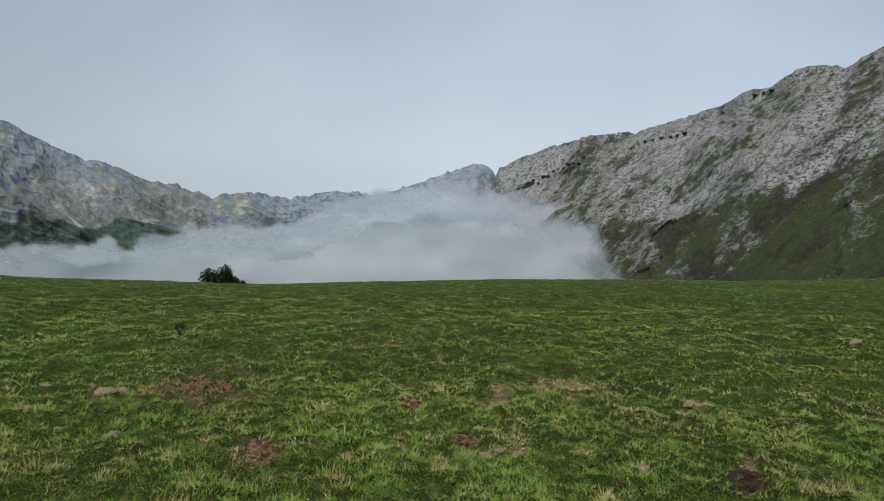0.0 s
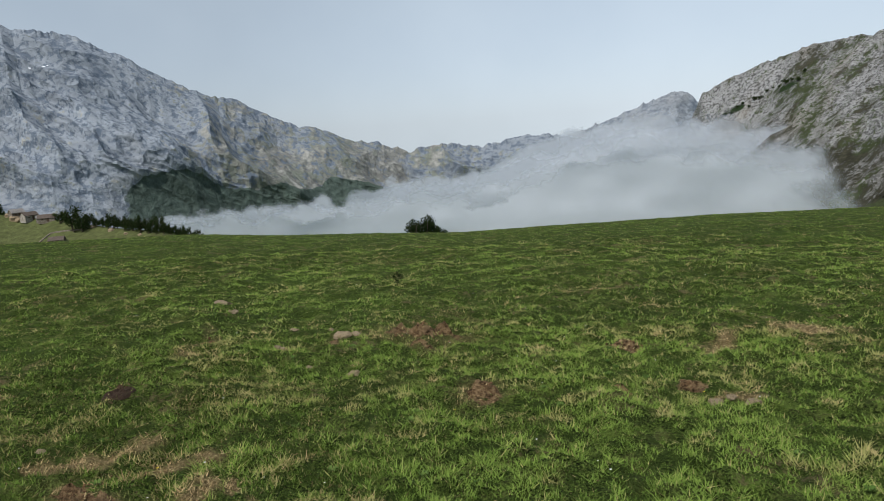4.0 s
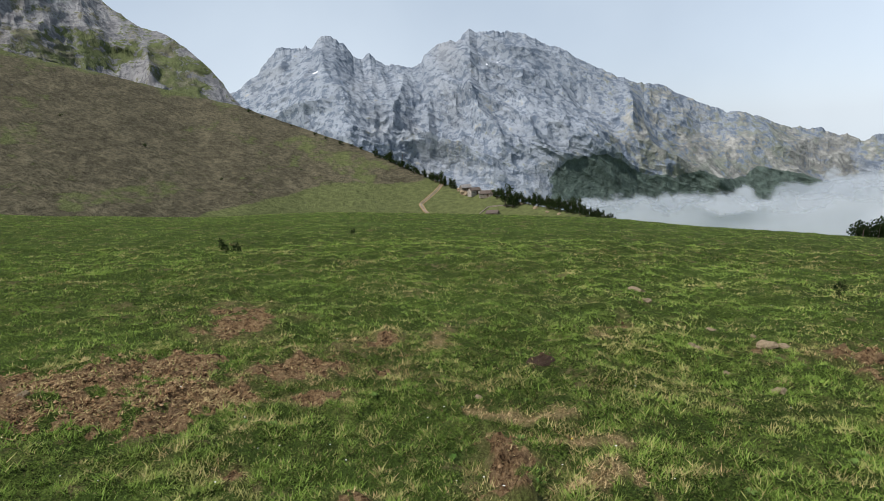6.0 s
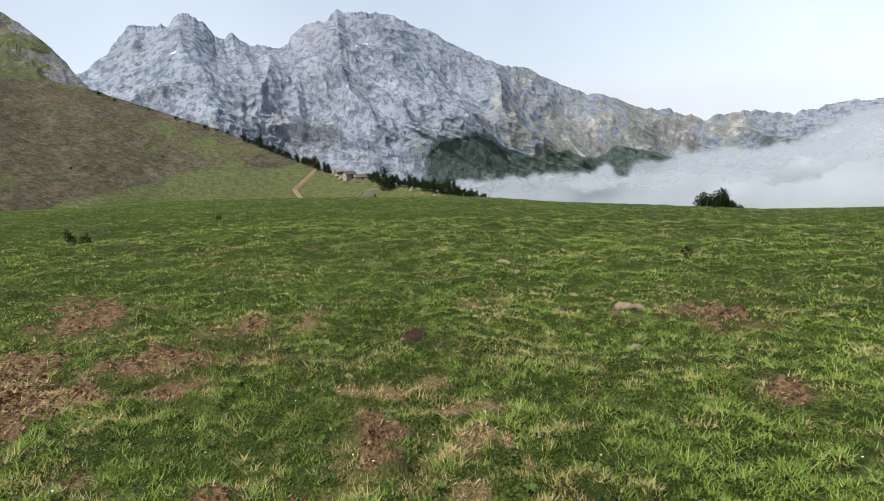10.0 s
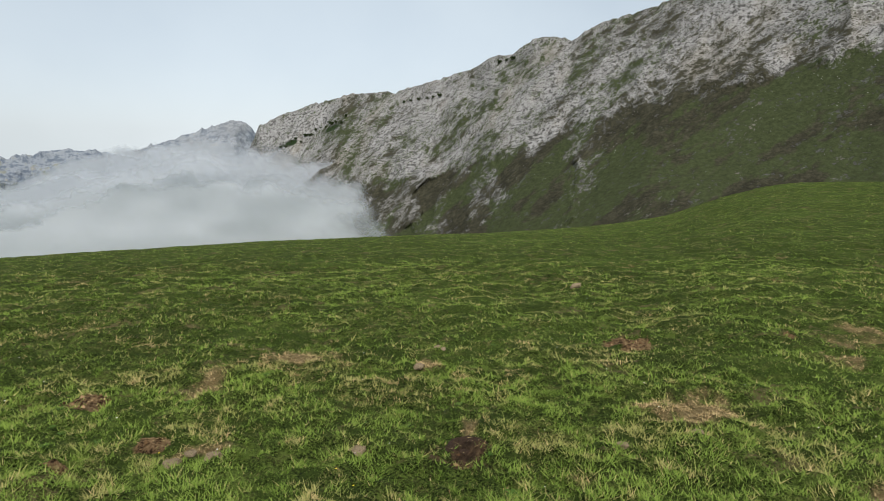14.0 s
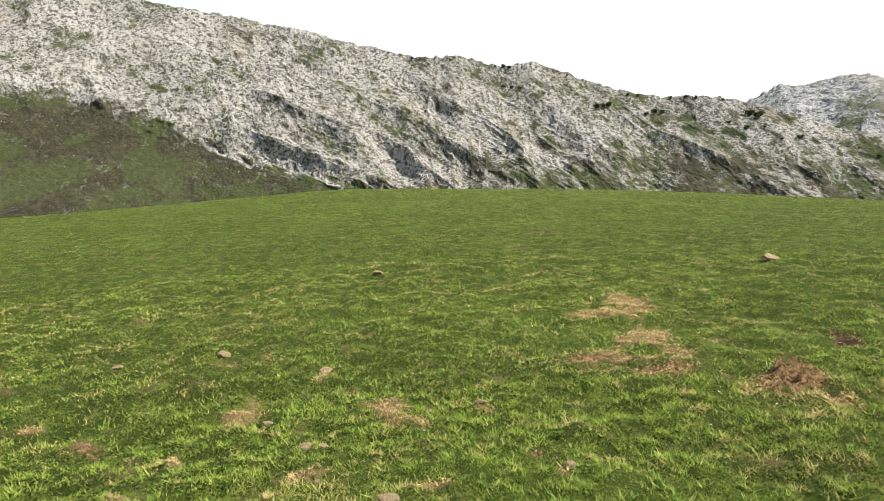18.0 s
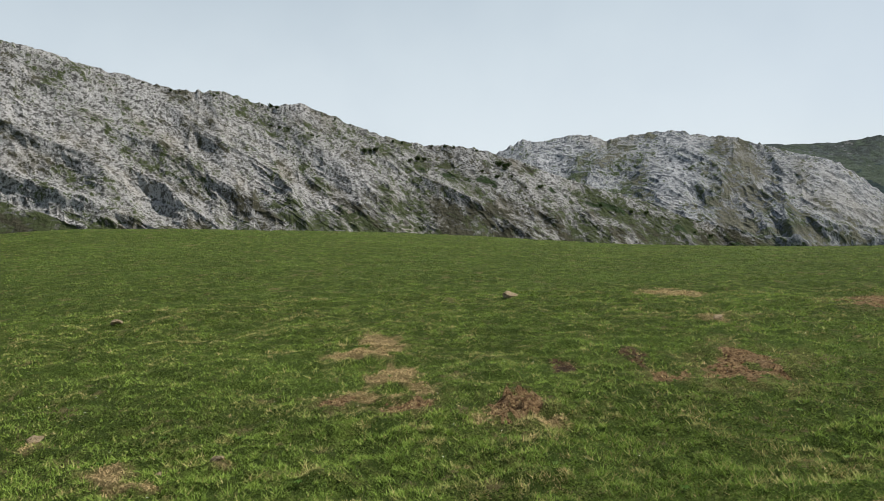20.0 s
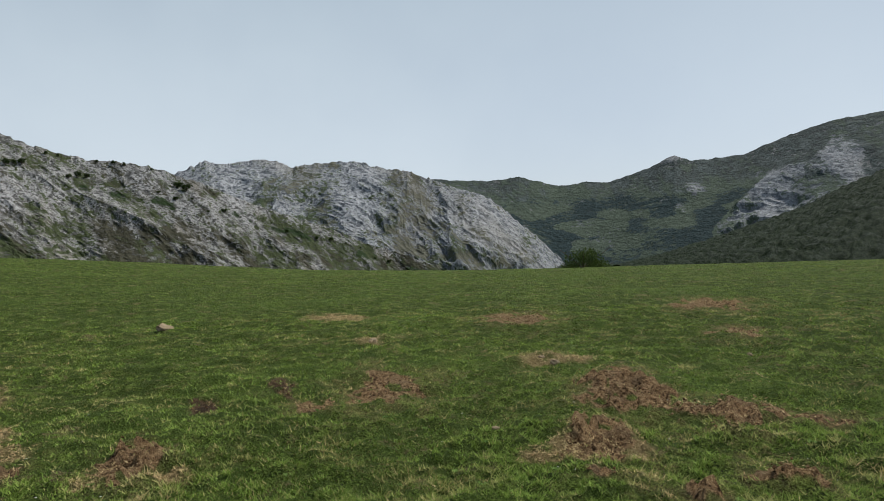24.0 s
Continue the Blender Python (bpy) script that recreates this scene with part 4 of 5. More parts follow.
def limb(bm, a, b, ra, rb, sides=6):
    a, b = Vector(a), Vector(b)
    q = (b - a).to_track_quat("Z", "Y")
    ring = []
    for p, r in ((a, ra), ((a + b) / 2 + Vector((ra, -ra, 0)) * 0.3, (ra + rb) / 2), (b, rb)):
        ring.append([bm.verts.new(p + q @ Vector((math.cos(t) * r, math.sin(t) * r, 0))) for t in [2 * math.pi * k / sides for k in range(sides)]])
    for lo, hi in zip(ring, ring[1:]):
        for k in range(sides):
            bm.faces.new((lo[k], lo[(k + 1) % sides], hi[(k + 1) % sides], hi[k]))
    bm.faces.new(ring[-1])


bark, bnt, bb = mat("bark")
bnt.links.new(ramp(bnt, tex(bnt, 14, 5, 0.7, ((1, 1, 0.2), (0, 0, 0))), [(0.3, (0.05, 0.04, 0.03)), (0.7, (0.16, 0.13, 0.1))]), bb.inputs["Base Color"])
bb.inputs["Roughness"].default_value = 0.9
leaf_dark = leaf_material("leaf_dark", (0.014, 0.024, 0.008), (0.032, 0.052, 0.016), (0.065, 0.09, 0.028), 2.5, True)
leaf_mid = leaf_material("leaf_mid", (0.025, 0.045, 0.012), (0.055, 0.085, 0.022), (0.12, 0.15, 0.05), 3.0, True)


def tree(name, height, spread, leaves, leaf, material, label, seed, group):
    """A broad tree about its foot: tapered trunk, limbs and a leafy crown."""
    root = tagged(new(name), label, "tree", group)
    bm = bmesh.new()
    limb(bm, (0, 0, -0.4), (0.05 * height, 0, height * 0.5), height * 0.035, height * 0.018, 8)
    part("trunk", bm, bark, root)
    r = random.Random(seed)
    for k in range(4):
        t = k * 1.6 + r.uniform(-0.3, 0.3)
        bm = bmesh.new()
        limb(bm, (0.03 * height, 0, height * 0.32), (math.cos(t) * spread * 0.5, math.sin(t) * spread * 0.5, height * r.uniform(0.6, 0.85)), height * 0.016, height * 0.005)
        part("limb", bm, bark, root)
    bm = bmesh.new()
    leaf_cloud(bm, leaves, (0, 0, height * 0.5), (spread * 0.66, spread * 0.66, height * 0.56), leaf, seed, 12)
    part("crown", bm, material, root)
    return root


def bush(name, height, spread, leaves, leaf, material, label, seed, group):
    root = tagged(new(name), label, "bush", group)
    r = random.Random(seed)
    for k in range(3):
        bm = bmesh.new()
        t = k * 2.1 + r.uniform(0, 0.6)
        limb(bm, (0, 0, -0.15), (math.cos(t) * spread * 0.3, math.sin(t) * spread * 0.3, height * 0.7), height * 0.035, height * 0.012, 5)
        part("stem", bm, bark, root)
    bm = bmesh.new()
    leaf_cloud(bm, leaves, (0, 0, height * 0.48), (spread * 0.62, spread * 0.55, height * 0.6), leaf, seed, 9)
    part("crown", bm, material, root)
    return root


def put(ob, p, turn, size=1.0):
    ob.matrix_basis = Matrix.LocRotScale(p, Euler((0, 0, turn)), Vector((size,) * 3))
    return ob


def scatter(thing, spots_, jitter=0.25):
    """The thing at the first place, copies of it at the others: (place, size) pairs."""
    first = None
    for p, s in spots_:
        if p is None:
            continue
        if first is None:
            first = put(thing, p, rnd.uniform(0, 6.3), s)
        else:
            c = copy_thing(thing, Matrix.Translation(p))
            put(c, p, rnd.uniform(0, 6.3), s * rnd.uniform(1 - jitter, 1 + jitter))


# trees below the hill farm
grove = tree("beech_tree", 6.0, 3.6, 900, 0.42, leaf_dark, "dark leafy tree beside the hill farm", 3, "trees below the farm")
places = [(46.2, -4.65, 1.1), (45.3, -4.4, 0.6), (44.6, -4.5, 0.5), (43.8, -4.7, 0.62), (43.2, -4.8, 0.55), (42.7, -5.0, 0.6), (42.1, -5.1, 0.5), (41.6, -5.3, 0.55),
          (41.0, -5.45, 0.5), (40.5, -5.55, 0.5), (39.9, -5.65, 0.45), (39.4, -5.8, 0.42), (38.9, -5.95, 0.42), (38.4, -6.05, 0.36), (47.0, -3.9, 0.5), (37.6, -6.2, 0.3)]
scatter(grove, [(on(hill_bvh, a + da, e - de), s * k_) for a, e, s in places for da, de, k_ in ((0, 0, 1.6), (0.35, 0.12, 1.3), (-0.25, 0.2, 1.1))])
grove2 = tree("thorn_tree", 4.2, 3.2, 700, 0.36, leaf_mid, "rounded green thorn tree on the hill", 8, "thorn trees on the hill")
scatter(grove2, [(on(hill_bvh, a, e), s) for a, e, s in ((45.7, -4.6, 0.7), (44.2, -4.9, 0.6), (42.9, -5.2, 0.55), (41.3, -5.5, 0.5), (39.7, -5.9, 0.4), (47.6, -3.7, 0.6), (48.9, -3.1, 0.6))])
scatter(grove, [(on(hill_bvh, a, float(hill_sky(a)) - 0.12 - rnd.uniform(0, 0.1)), rnd.choice((0.45, 0.6, 0.8, 1.1))) for a in [57.4 - 0.27 * k + rnd.uniform(-0.2, 0.2) for k in range(28)] if noise.noise(Vector((a * 1.7, 4.0, 1.0))) > -0.15])
scrub = bush("hill_bush", 2.6, 2.6, 380, 0.35, leaf_dark, "dark bush on the heather slope", 5, "bushes along the hill crest")
crest_spots = [(58.8, 1.0, 1.0), (57.6, 0.5, 1.2), (56.9, 0.1, 1.1), (56.0, -0.4, 1.5), (55.6, -0.5, 1.0), (54.8, -0.8, 1.3), (54.4, -1.1, 0.9), (53.1, -1.5, 0.7), (66.8, 3.9, 1.0),
               (67.8, 4.4, 1.3), (64.5, 3.1, 0.8), (62.6, 2.3, 0.9), (61.7, 1.9, 0.7), (60.5, 1.4, 0.9), (59.6, 1.2, 0.8), (70.5, -1.0, 0.7), (76.0, 2.0, 0.8), (81.5, 4.5, 0.8), (64.0, -0.6, 0.5), (86.0, 8.4, 1.4)]
scatter(scrub, [(on(hill_bvh, a, e), s) for a, e, s in crest_spots])
# holm oak scrub high on the limestone
oak = bush("ridge_bush", 5.5, 6.5, 320, 1.0, leaf_dark, "dark evergreen bush clinging to limestone", 9, "bushes on the limestone ridge")
ridge_spots = [(-88.6, 11.8, 0.8), (-90.6, 11.3, 0.9), (-91.3, 11.3, 0.7), (-93.9, 11.1, 0.8), (-97.7, 10.5, 1.0), (-98.4, 10.4, 1.2), (-98.9, 10.3, 1.2), (-103.8, 9.5, 0.7),
               (-106.2, 6.7, 1.6), (-107.2, 6.8, 1.4), (-106.7, 6.8, 1.2), (-111.4, 6.0, 1.3), (-110.8, 6.0, 1.6), (-110.2, 5.9, 1.2), (-108.7, 7.6, 0.9), (-109.5, 7.5, 1.0),
               (-112.1, 7.2, 1.0), (-113.2, 7.1, 1.1), (-114.0, 7.0, 1.2)]
ridge_spots2 = [(-116.0, 6.7, 1.1), (-117.8, 5.4, 1.5), (-118.6, 5.2, 1.8), (-118.2, 5.6, 1.2), (-98.4, 8.8, 0.9), (-99.1, 8.7, 1.1), (-99.8, 8.6, 1.0), (-101.8, 8.1, 1.0),
                (-102.2, 8.0, 0.8), (-17.0, 4.4, 1.6), (-17.6, 4.6, 1.3), (-18.3, 4.7, 1.5), (-19.0, 4.8, 1.8), (-19.5, 4.9, 1.3), (-20.1, 5.0, 1.7), (-25.1, 7.8, 1.6), (-25.7, 8.0, 1.3), (-26.2, 8.1, 1.6)]
ridge_spots3 = [(-6.6 - 0.42 * k, 0.3 + 0.2 * k + rnd.uniform(-0.25, 0.3), rnd.uniform(1.0, 1.9)) for k in range(14)]
ridge_spots4 = [(-116.5 - 1.25 * k, 5.0 - 0.38 * k + rnd.uniform(-0.5, 0.3), rnd.uniform(0.4, 1.3)) for k in range(16)]
scatter(oak, [(on(ridge_bvh, a, e), s) for a, e, s in ridge_spots + ridge_spots2 + ridge_spots3 + ridge_spots4])

# pale scree and scattered rocks on the green apron below the ridge
scree_mat, scn, scb = mat("scree")
scn.links.new(ramp(scn, tex(scn, 0.6, 4, 0.7), [(0.3, (0.18, 0.175, 0.165)), (0.7, (0.38, 0.37, 0.35))]), scb.inputs["Base Color"])
scb.inputs["Roughness"].default_value = 0.95
sv, sf = [], []
for k in range(2600):
    a = rnd.uniform(-92, -9)
    e = rock_foot(a) - abs(rnd.gauss(0, 1)) * 2.6 + 0.6
    if e < crest_el(a) - 0.3 or noise.noise(Vector((a * 0.35, e * 0.5, 3.0))) + 0.5 * noise.noise(Vector((a * 1.3, e * 1.6, 7.0))) < 0.12:
        continue
    p = on(ridge_bvh, a, float(e))
    if p is None:
        continue
    size_ = rnd.uniform(0.3, 1.0) ** 2 * 1.15
    b0 = len(sv)
    for q in ((1, 0, 0.1), (-0.8, 0.3, 0), (0.1, 0.9, 0.1), (-0.2, -1, 0), (0.1, 0.1, 0.8), (0, 0, -0.6)):
        sv.append(tuple(p + Vector(q) * size_ * rnd.uniform(0.6, 1.3)))
    for t in ((0, 2, 4), (2, 1, 4), (1, 3, 4), (3, 0, 4), (2, 0, 5), (1, 2, 5), (3, 1, 5), (0, 3, 5)):
        sf.append(tuple(b0 + i for i in t))
scree_me = bpy.data.meshes.new("scattered_rocks")
raw_mesh(scree_me, np.array(sv), np.array(sf), flat=True)
scree_me.materials.append(scree_mat)
tagged(new("scattered_rocks", scree_me), "pale limestone rocks scattered on the green apron", "rock", kind="stuff")

# bushes on the pasture's rim and the tree at its far edge
rim = bush("rim_bush", 1.35, 1.2, 900, 0.13, leaf_dark, "dense dark green bush on the rim of the pasture", 13, "bushes on the rim")
rim_spots = []
for a, r_, s in ((19.6, 40, 1.0), (18.7, 40, 1.15), (18.0, 40.5, 0.9), (17.2, 40.5, 0.6)):
    q = bearing(a, r_)
    rim_spots.append((Vector((q.x, q.y, at_ground(q.x, q.y) - 0.05)), s))
scatter(rim, rim_spots, 0.05)
green_rim = bush("low_shrub", 1.5, 2.2, 700, 0.14, leaf_mid, "loose light green shrub below the rim", 17, "shrubs below the rim")
shrub_spots = []
for a, r_, s in ((-8.6, 58, 1.0), (-9.6, 60, 0.9), (-7.9, 60, 0.7)):
    q = bearing(a, r_)
    shrub_spots.append((Vector((q.x, q.y, at_ground(q.x, q.y))), s))
scatter(green_rim, shrub_spots, 0.05)
q = bearing(-151.9, 120)
edge_tree = tree("edge_tree", 7.0, 8.6, 1900, 0.36, leaf_mid, "broad green tree just below the edge of the pasture", 19, "trees at the pasture's edge")
put(edge_tree, Vector((q.x, q.y, -4.1)), 0.4, 1.0)
for a, r_, z, s in ((-153.1, 124, -4.6, 0.7), (-150.6, 122, -4.8, 0.7)):
    q = bearing(a, r_)
    put(copy_thing(edge_tree, Matrix()), Vector((q.x, q.y, z)), a, s)


# ---- the hill farm ----
def box(bm, x0, y0, z0, x1, y1, z1):
    vs = [bm.verts.new((x, y, z)) for x in (x0, x1) for y in (y0, y1) for z in (z0, z1)]
    for f in ((0, 1, 3, 2), (4, 6, 7, 5), (0, 4, 5, 1), (2, 3, 7, 6), (0, 2, 6, 4), (1, 5, 7, 3)):
        bm.faces.new([vs[k] for k in f])


def stone_wall_material(name, a, b_):
    m, nt, b = mat(name)
    v = nt.nodes.new("ShaderNodeTexVoronoi")
    v.inputs["Scale"].default_value = 3.5
    c = nt.nodes.new("ShaderNodeTexCoord")
    nt.links.new(c.outputs["Object"], v.inputs["Vector"])
    col = ramp(nt, v.outputs["Color"], [(0.2, a), (0.8, b_)])
    nt.links.new(mix(nt, step(nt, tex(nt, 2, 4), 0.5, 0.7), col, tuple(x * 0.7 for x in a)), b.inputs["Base Color"])
    b.inputs["Roughness"].default_value = 0.95
    bump(nt, b, v.outputs["Distance"], 0.05, 0.8)
    return m


wall_stone = stone_wall_material("wall_stone", (0.14, 0.12, 0.095), (0.3, 0.26, 0.21))
wall_pale = stone_wall_material("wall_pale", (0.26, 0.23, 0.2), (0.42, 0.39, 0.34))
tile_red, tnt, tb = mat("roof_tile")
tnt.links.new(ramp(tnt, tex(tnt, 5, 5, 0.7), [(0.3, (0.07, 0.058, 0.05)), (0.55, (0.135, 0.108, 0.09)), (0.8, (0.24, 0.2, 0.17))]), tb.inputs["Base Color"])
tb.inputs["Roughness"].default_value = 0.9
slab_grey, snt, sb = mat("roof_slab")
snt.links.new(ramp(snt, tex(snt, 4, 5, 0.7), [(0.3, (0.13, 0.12, 0.11)), (0.7, (0.34, 0.32, 0.3))]), sb.inputs["Base Color"])
sb.inputs["Roughness"].default_value = 0.9
plank, pnt, pb = mat("door_wood")
pnt.links.new(ramp(pnt, tex(pnt, 6, 4, 0.6, ((3, 3, 0.3), (0, 0, 0))), [(0.3, (0.05, 0.035, 0.025)), (0.7, (0.13, 0.09, 0.06))]), pb.inputs["Base Color"])


def hut(name, length, depth, eaves, ridge_h, wall_m, roof_m, label, place, turn):
    """A small stone hut, its long front along x and facing -y."""
    root = tagged(new(name), label, "hut", "huts of the hill farm")
    l, d = length / 2, depth / 2
    t = 0.45
    for nm, c in (("front_wall", (-l, -d, -0.8, l, -d + t, eaves)), ("back_wall", (-l, d - t, -0.8, l, d, eaves))):
        bm = bmesh.new()
        box(bm, *c)
        part(nm, bm, wall_m, root)
    for sx in (-1, 1):
        bm = bmesh.new()
        prof = [(-d + t, -0.8), (d - t, -0.8), (d - t, eaves), (0, ridge_h - 0.12), (-d + t, eaves)]
        a = [bm.verts.new((sx * l, y, z)) for y, z in prof]
        b_ = [bm.verts.new((sx * (l - t), y, z)) for y, z in prof]
        bm.faces.new(a)
        bm.faces.new(b_[::-1])
        for k in range(5):
            bm.faces.new((a[k], b_[k], b_[(k + 1) % 5], a[(k + 1) % 5]))
        bmesh.ops.recalc_face_normals(bm, faces=bm.faces)
        part("gable_wall", bm, wall_m, root)
    for sy in (-1, 1):
        bm = bmesh.new()
        prof, rows_ = [], 7
        for k in range(rows_ + 1):
            f = k / rows_
            y, z = sy * (d + 0.25) * (1 - f), eaves - 0.1 + (ridge_h - eaves + 0.1) * f
            prof += [(y, z + 0.03)] * (k > 0) + [(y, z + 0.1)] * (k < rows_)
        prof += [(0, ridge_h - 0.12), (sy * (d + 0.25), eaves - 0.22)]
        ends = [[bm.verts.new((x, y, z)) for y, z in prof] for x in (-l - 0.2, l + 0.2)]
        bm.faces.new(ends[0])
        bm.faces.new(ends[1][::-1])
        for k in range(len(prof)):
            k2 = (k + 1) % len(prof)
            bm.faces.new((ends[0][k], ends[1][k], ends[1][k2], ends[0][k2]))
        bmesh.ops.recalc_face_normals(bm, faces=bm.faces)
        part("roof_slope", bm, roof_m, root)
    bm = bmesh.new()
    box(bm, -0.45 + l * 0.2, -d - 0.05, 0, 0.45 + l * 0.2, -d + 0.02, min(1.9, eaves - 0.15))
    part("door", bm, plank, root, "dark plank door")
    bm = bmesh.new()
    box(bm, -l * 0.55, -d - 0.04, eaves * 0.45, -l * 0.55 + 0.6, -d + 0.02, eaves * 0.45 + 0.6)
    part("window", bm, plank, root, "small dark window opening")
    root.matrix_basis = Matrix.LocRotScale(place, Euler((0, 0, turn)), Vector((0.9,) * 3))
    return root


def face_us(p):
    return math.atan2(p.y, p.x) - math.pi / 2


for spec in ((50.0, -2.4, 5.0, 4.0, 1.9, 3.4, wall_stone, slab_grey, "grey stone hut with a slab roof on the hill", 0.35),
             (49.25, -2.75, 5.5, 4.0, 2.2, 3.6, wall_pale, tile_red, "pale-walled hut with a weathered tile roof", 0.5),
             (48.6, -2.9, 2.8, 2.4, 1.6, 2.4, wall_pale, slab_grey, "small pale stone shed beside the huts", 0.0),
             (48.15, -3.75, 6.0, 3.6, 1.5, 2.9, wall_stone, tile_red, "low stone hut with a reddish tile roof", -0.2),
             (47.75, -5.5, 5.2, 3.2, 1.5, 2.7, wall_stone, tile_red, "long low stone barn with a faded tile roof near the pasture", -0.25)):
    p = on(hill_bvh, spec[0], spec[1])
    if p:
        hut("stone_hut", *spec[2:8], spec[8], p, face_us(p) + spec[9])

# rocks among the huts, track and field walls draped on the hill
stone_mat, stn, stb = mat("field_stone")
stn.links.new(mix(stn, step(stn, tex(stn, 9, 5, 0.7), 0.45, 0.65), (0.3, 0.235, 0.15), (0.13, 0.1, 0.065)), stb.inputs["Base Color"])
stb.inputs["Roughness"].default_value = 0.9
bump(stn, stb, tex(stn, 40, 5, 0.7), 0.01, 0.8)


def lump(name, seed, flatness=0.55, rough=0.35, sub=2, spiky=1.0):
    bm = bmesh.new()
    bmesh.ops.create_icosphere(bm, subdivisions=sub, radius=1.0)
    off = Vector((seed * 7.1, seed * 3.3, 0))
    for vtx in bm.verts:
        k = 1 + rough * noise.noise(vtx.co * 1.3 + off) + rough * 0.6 * spiky * noise.noise(vtx.co * 3.7 + off)
        vtx.co = Vector((vtx.co.x * k, vtx.co.y * k * 0.8, vtx.co.z * k * flatness))
    me = bpy.data.meshes.new(name)
    bm.to_mesh(me)
    bm.free()
    return me


boulder_me = lump("boulder", 4, 0.8, 0.5)
boulder_me.materials.append(stone_mat)
for a, e, s in ((50.2, -2.2, 2.0), (50.5, -2.3, 1.4), (49.9, -2.3, 1.6), (45.2, -4.6, 0.9), (44.0, -5.0, 1.0), (43.0, -5.4, 0.8), (42.0, -5.6, 0.7), (46.6, -4.0, 1.0), (47.2, -3.9, 0.8)):
    p = on(hill_bvh, a, e)
    if p:
        ob = tagged(new("boulder", boulder_me), "pale grey boulder beside the hill farm", "rock", "boulders by the huts")
        put(ob, p, rnd.uniform(0, 6), s)


def ribbon(name, label, category, stops, width, height, material, n=60, wob=0.15):
    """A strip laid along bearings and height angles on the hill, as wide and high as given."""
    pts = []
    st = np.array(stops)
    t = np.linspace(0, len(st) - 1, n)
    for k in range(n):
        a, e = np.interp(t[k], range(len(st)), st[:, 0]), np.interp(t[k], range(len(st)), st[:, 1])
        p = on(hill_bvh, a, e)
        if p and (not pts or (p - pts[-1]).length > 0.2):
            pts.append(p)
    bm = bmesh.new()
    prev = None
    for k, p in enumerate(pts):
        d = (pts[min(k + 1, len(pts) - 1)] - pts[max(k - 1, 0)])
        d.z = 0
        s = Vector((-d.y, d.x, 0)).normalized() * width * 0.5 * (1 + rnd.uniform(-wob, wob) * 2)
        up_ = Vector((0, 0, height * (1 + rnd.uniform(-wob, wob))))
        ring = [bm.verts.new(q) for q in (p - s - Vector((0, 0, 0.5)), p - s * 0.8 + up_, p + s * 0.8 + up_, p + s - Vector((0, 0, 0.5)))]
        if prev:
            for i in range(3):
                bm.faces.new((prev[i], prev[i + 1], ring[i + 1], ring[i]))
        prev = ring
    me = bpy.data.meshes.new(name)
    bm.to_mesh(me)
    bm.free()
    me.materials.append(material)
    return tagged(new(name, me), label, category, kind="structure")


track_mat, trn_, trb = mat("track_gravel")
trn_.links.new(ramp(trn_, tex(trn_, 1.5, 5, 0.7), [(0.3, (0.2, 0.125, 0.07)), (0.7, (0.38, 0.27, 0.16))]), trb.inputs["Base Color"])
trb.inputs["Roughness"].default_value = 0.95
ribbon("track", "pale stony track climbing to the hill farm", "track", [(52.8, -1.9), (52.1, -2.4), (52.75, -3.05), (54.15, -4.1), (53.8, -4.7), (53.25, -5.2)], 0.6, 0.1, track_mat)
ribbon("track_rut", "second pale rut of the stony track", "track", [(52.55, -1.9), (51.85, -2.45), (52.45, -3.1), (53.85, -4.15), (53.5, -4.75), (52.95, -5.2)], 0.5, 0.1, track_mat)
ribbon("field_bank", "brown earth bank between the ruts of the track", "bank", [(51.97, -2.45), (52.6, -3.08), (54.0, -4.12), (53.65, -4.72), (53.1, -5.2)], 0.8, 0.15, wall_stone)
ribbon("field_wall", "dark dry stone field wall on the hill", "wall", [(49.2, -5.5), (48.7, -5.15), (48.05, -4.7), (47.1, -4.65), (45.9, -4.7)], 0.6, 0.4, wall_stone)
p = on(hill_bvh, 55.3, -0.7)
if p:
    bm = bmesh.new()
    limb(bm, (0, 0, -0.5), (0, 0, 7.0), 0.13, 0.09, 8)
    pole = tagged(new("utility_pole"), "weathered wooden pole on the hill", "pole")
    part("post", bm, plank, pole)
    bm = bmesh.new()
    box(bm, -0.7, -0.06, 6.3, 0.7, 0.06, 6.42)
    part("crossarm", bm, plank, pole)
    put(pole, p, 0.3)

# ---- stones, droppings and clods on the pasture ----
stone_meshes = [lump("stone", k, 0.55, 0.45) for k in range(6)]
for me in stone_meshes:
    me.materials.append(stone_mat)
STONES_AHEAD = [(0.34, 4.34, 0.08), (0.43, 4.4, 0.05), (0.55, 4.3, 0.07), (-2.29, 4.5, 0.06), (-3.24, 5.03, 0.05), (1.33, 4.14, 0.07), (2.24, 5.72, 0.07), (-3.49, 5.7, 0.05),
                (-2.76, 4.63, 0.045), (2.65, 6.37, 0.05), (3.38, 3.66, 0.06), (2.86, 3.72, 0.06), (6.11, 9.46, 0.12), (2.68, 6.32, 0.05), (-2.87, 5.5, 0.11), (-2.8, 5.62, 0.08)]
STONES_LEFT = [(-5.38, 7.12, 0.13), (-3.31, 5.04, 0.05), (-3.23, 5.93, 0.05), (-4.74, 6.45, 0.09), (-2.33, 4.49, 0.06), (-3.51, 2.74, 0.04), (-3.56, 5.76, 0.04), (-5.5, 0.3, 0.05),
               (-9.2, -0.2, 0.1), (-8.7, 0.1, 0.08), (-9.8, -0.6, 0.12)]
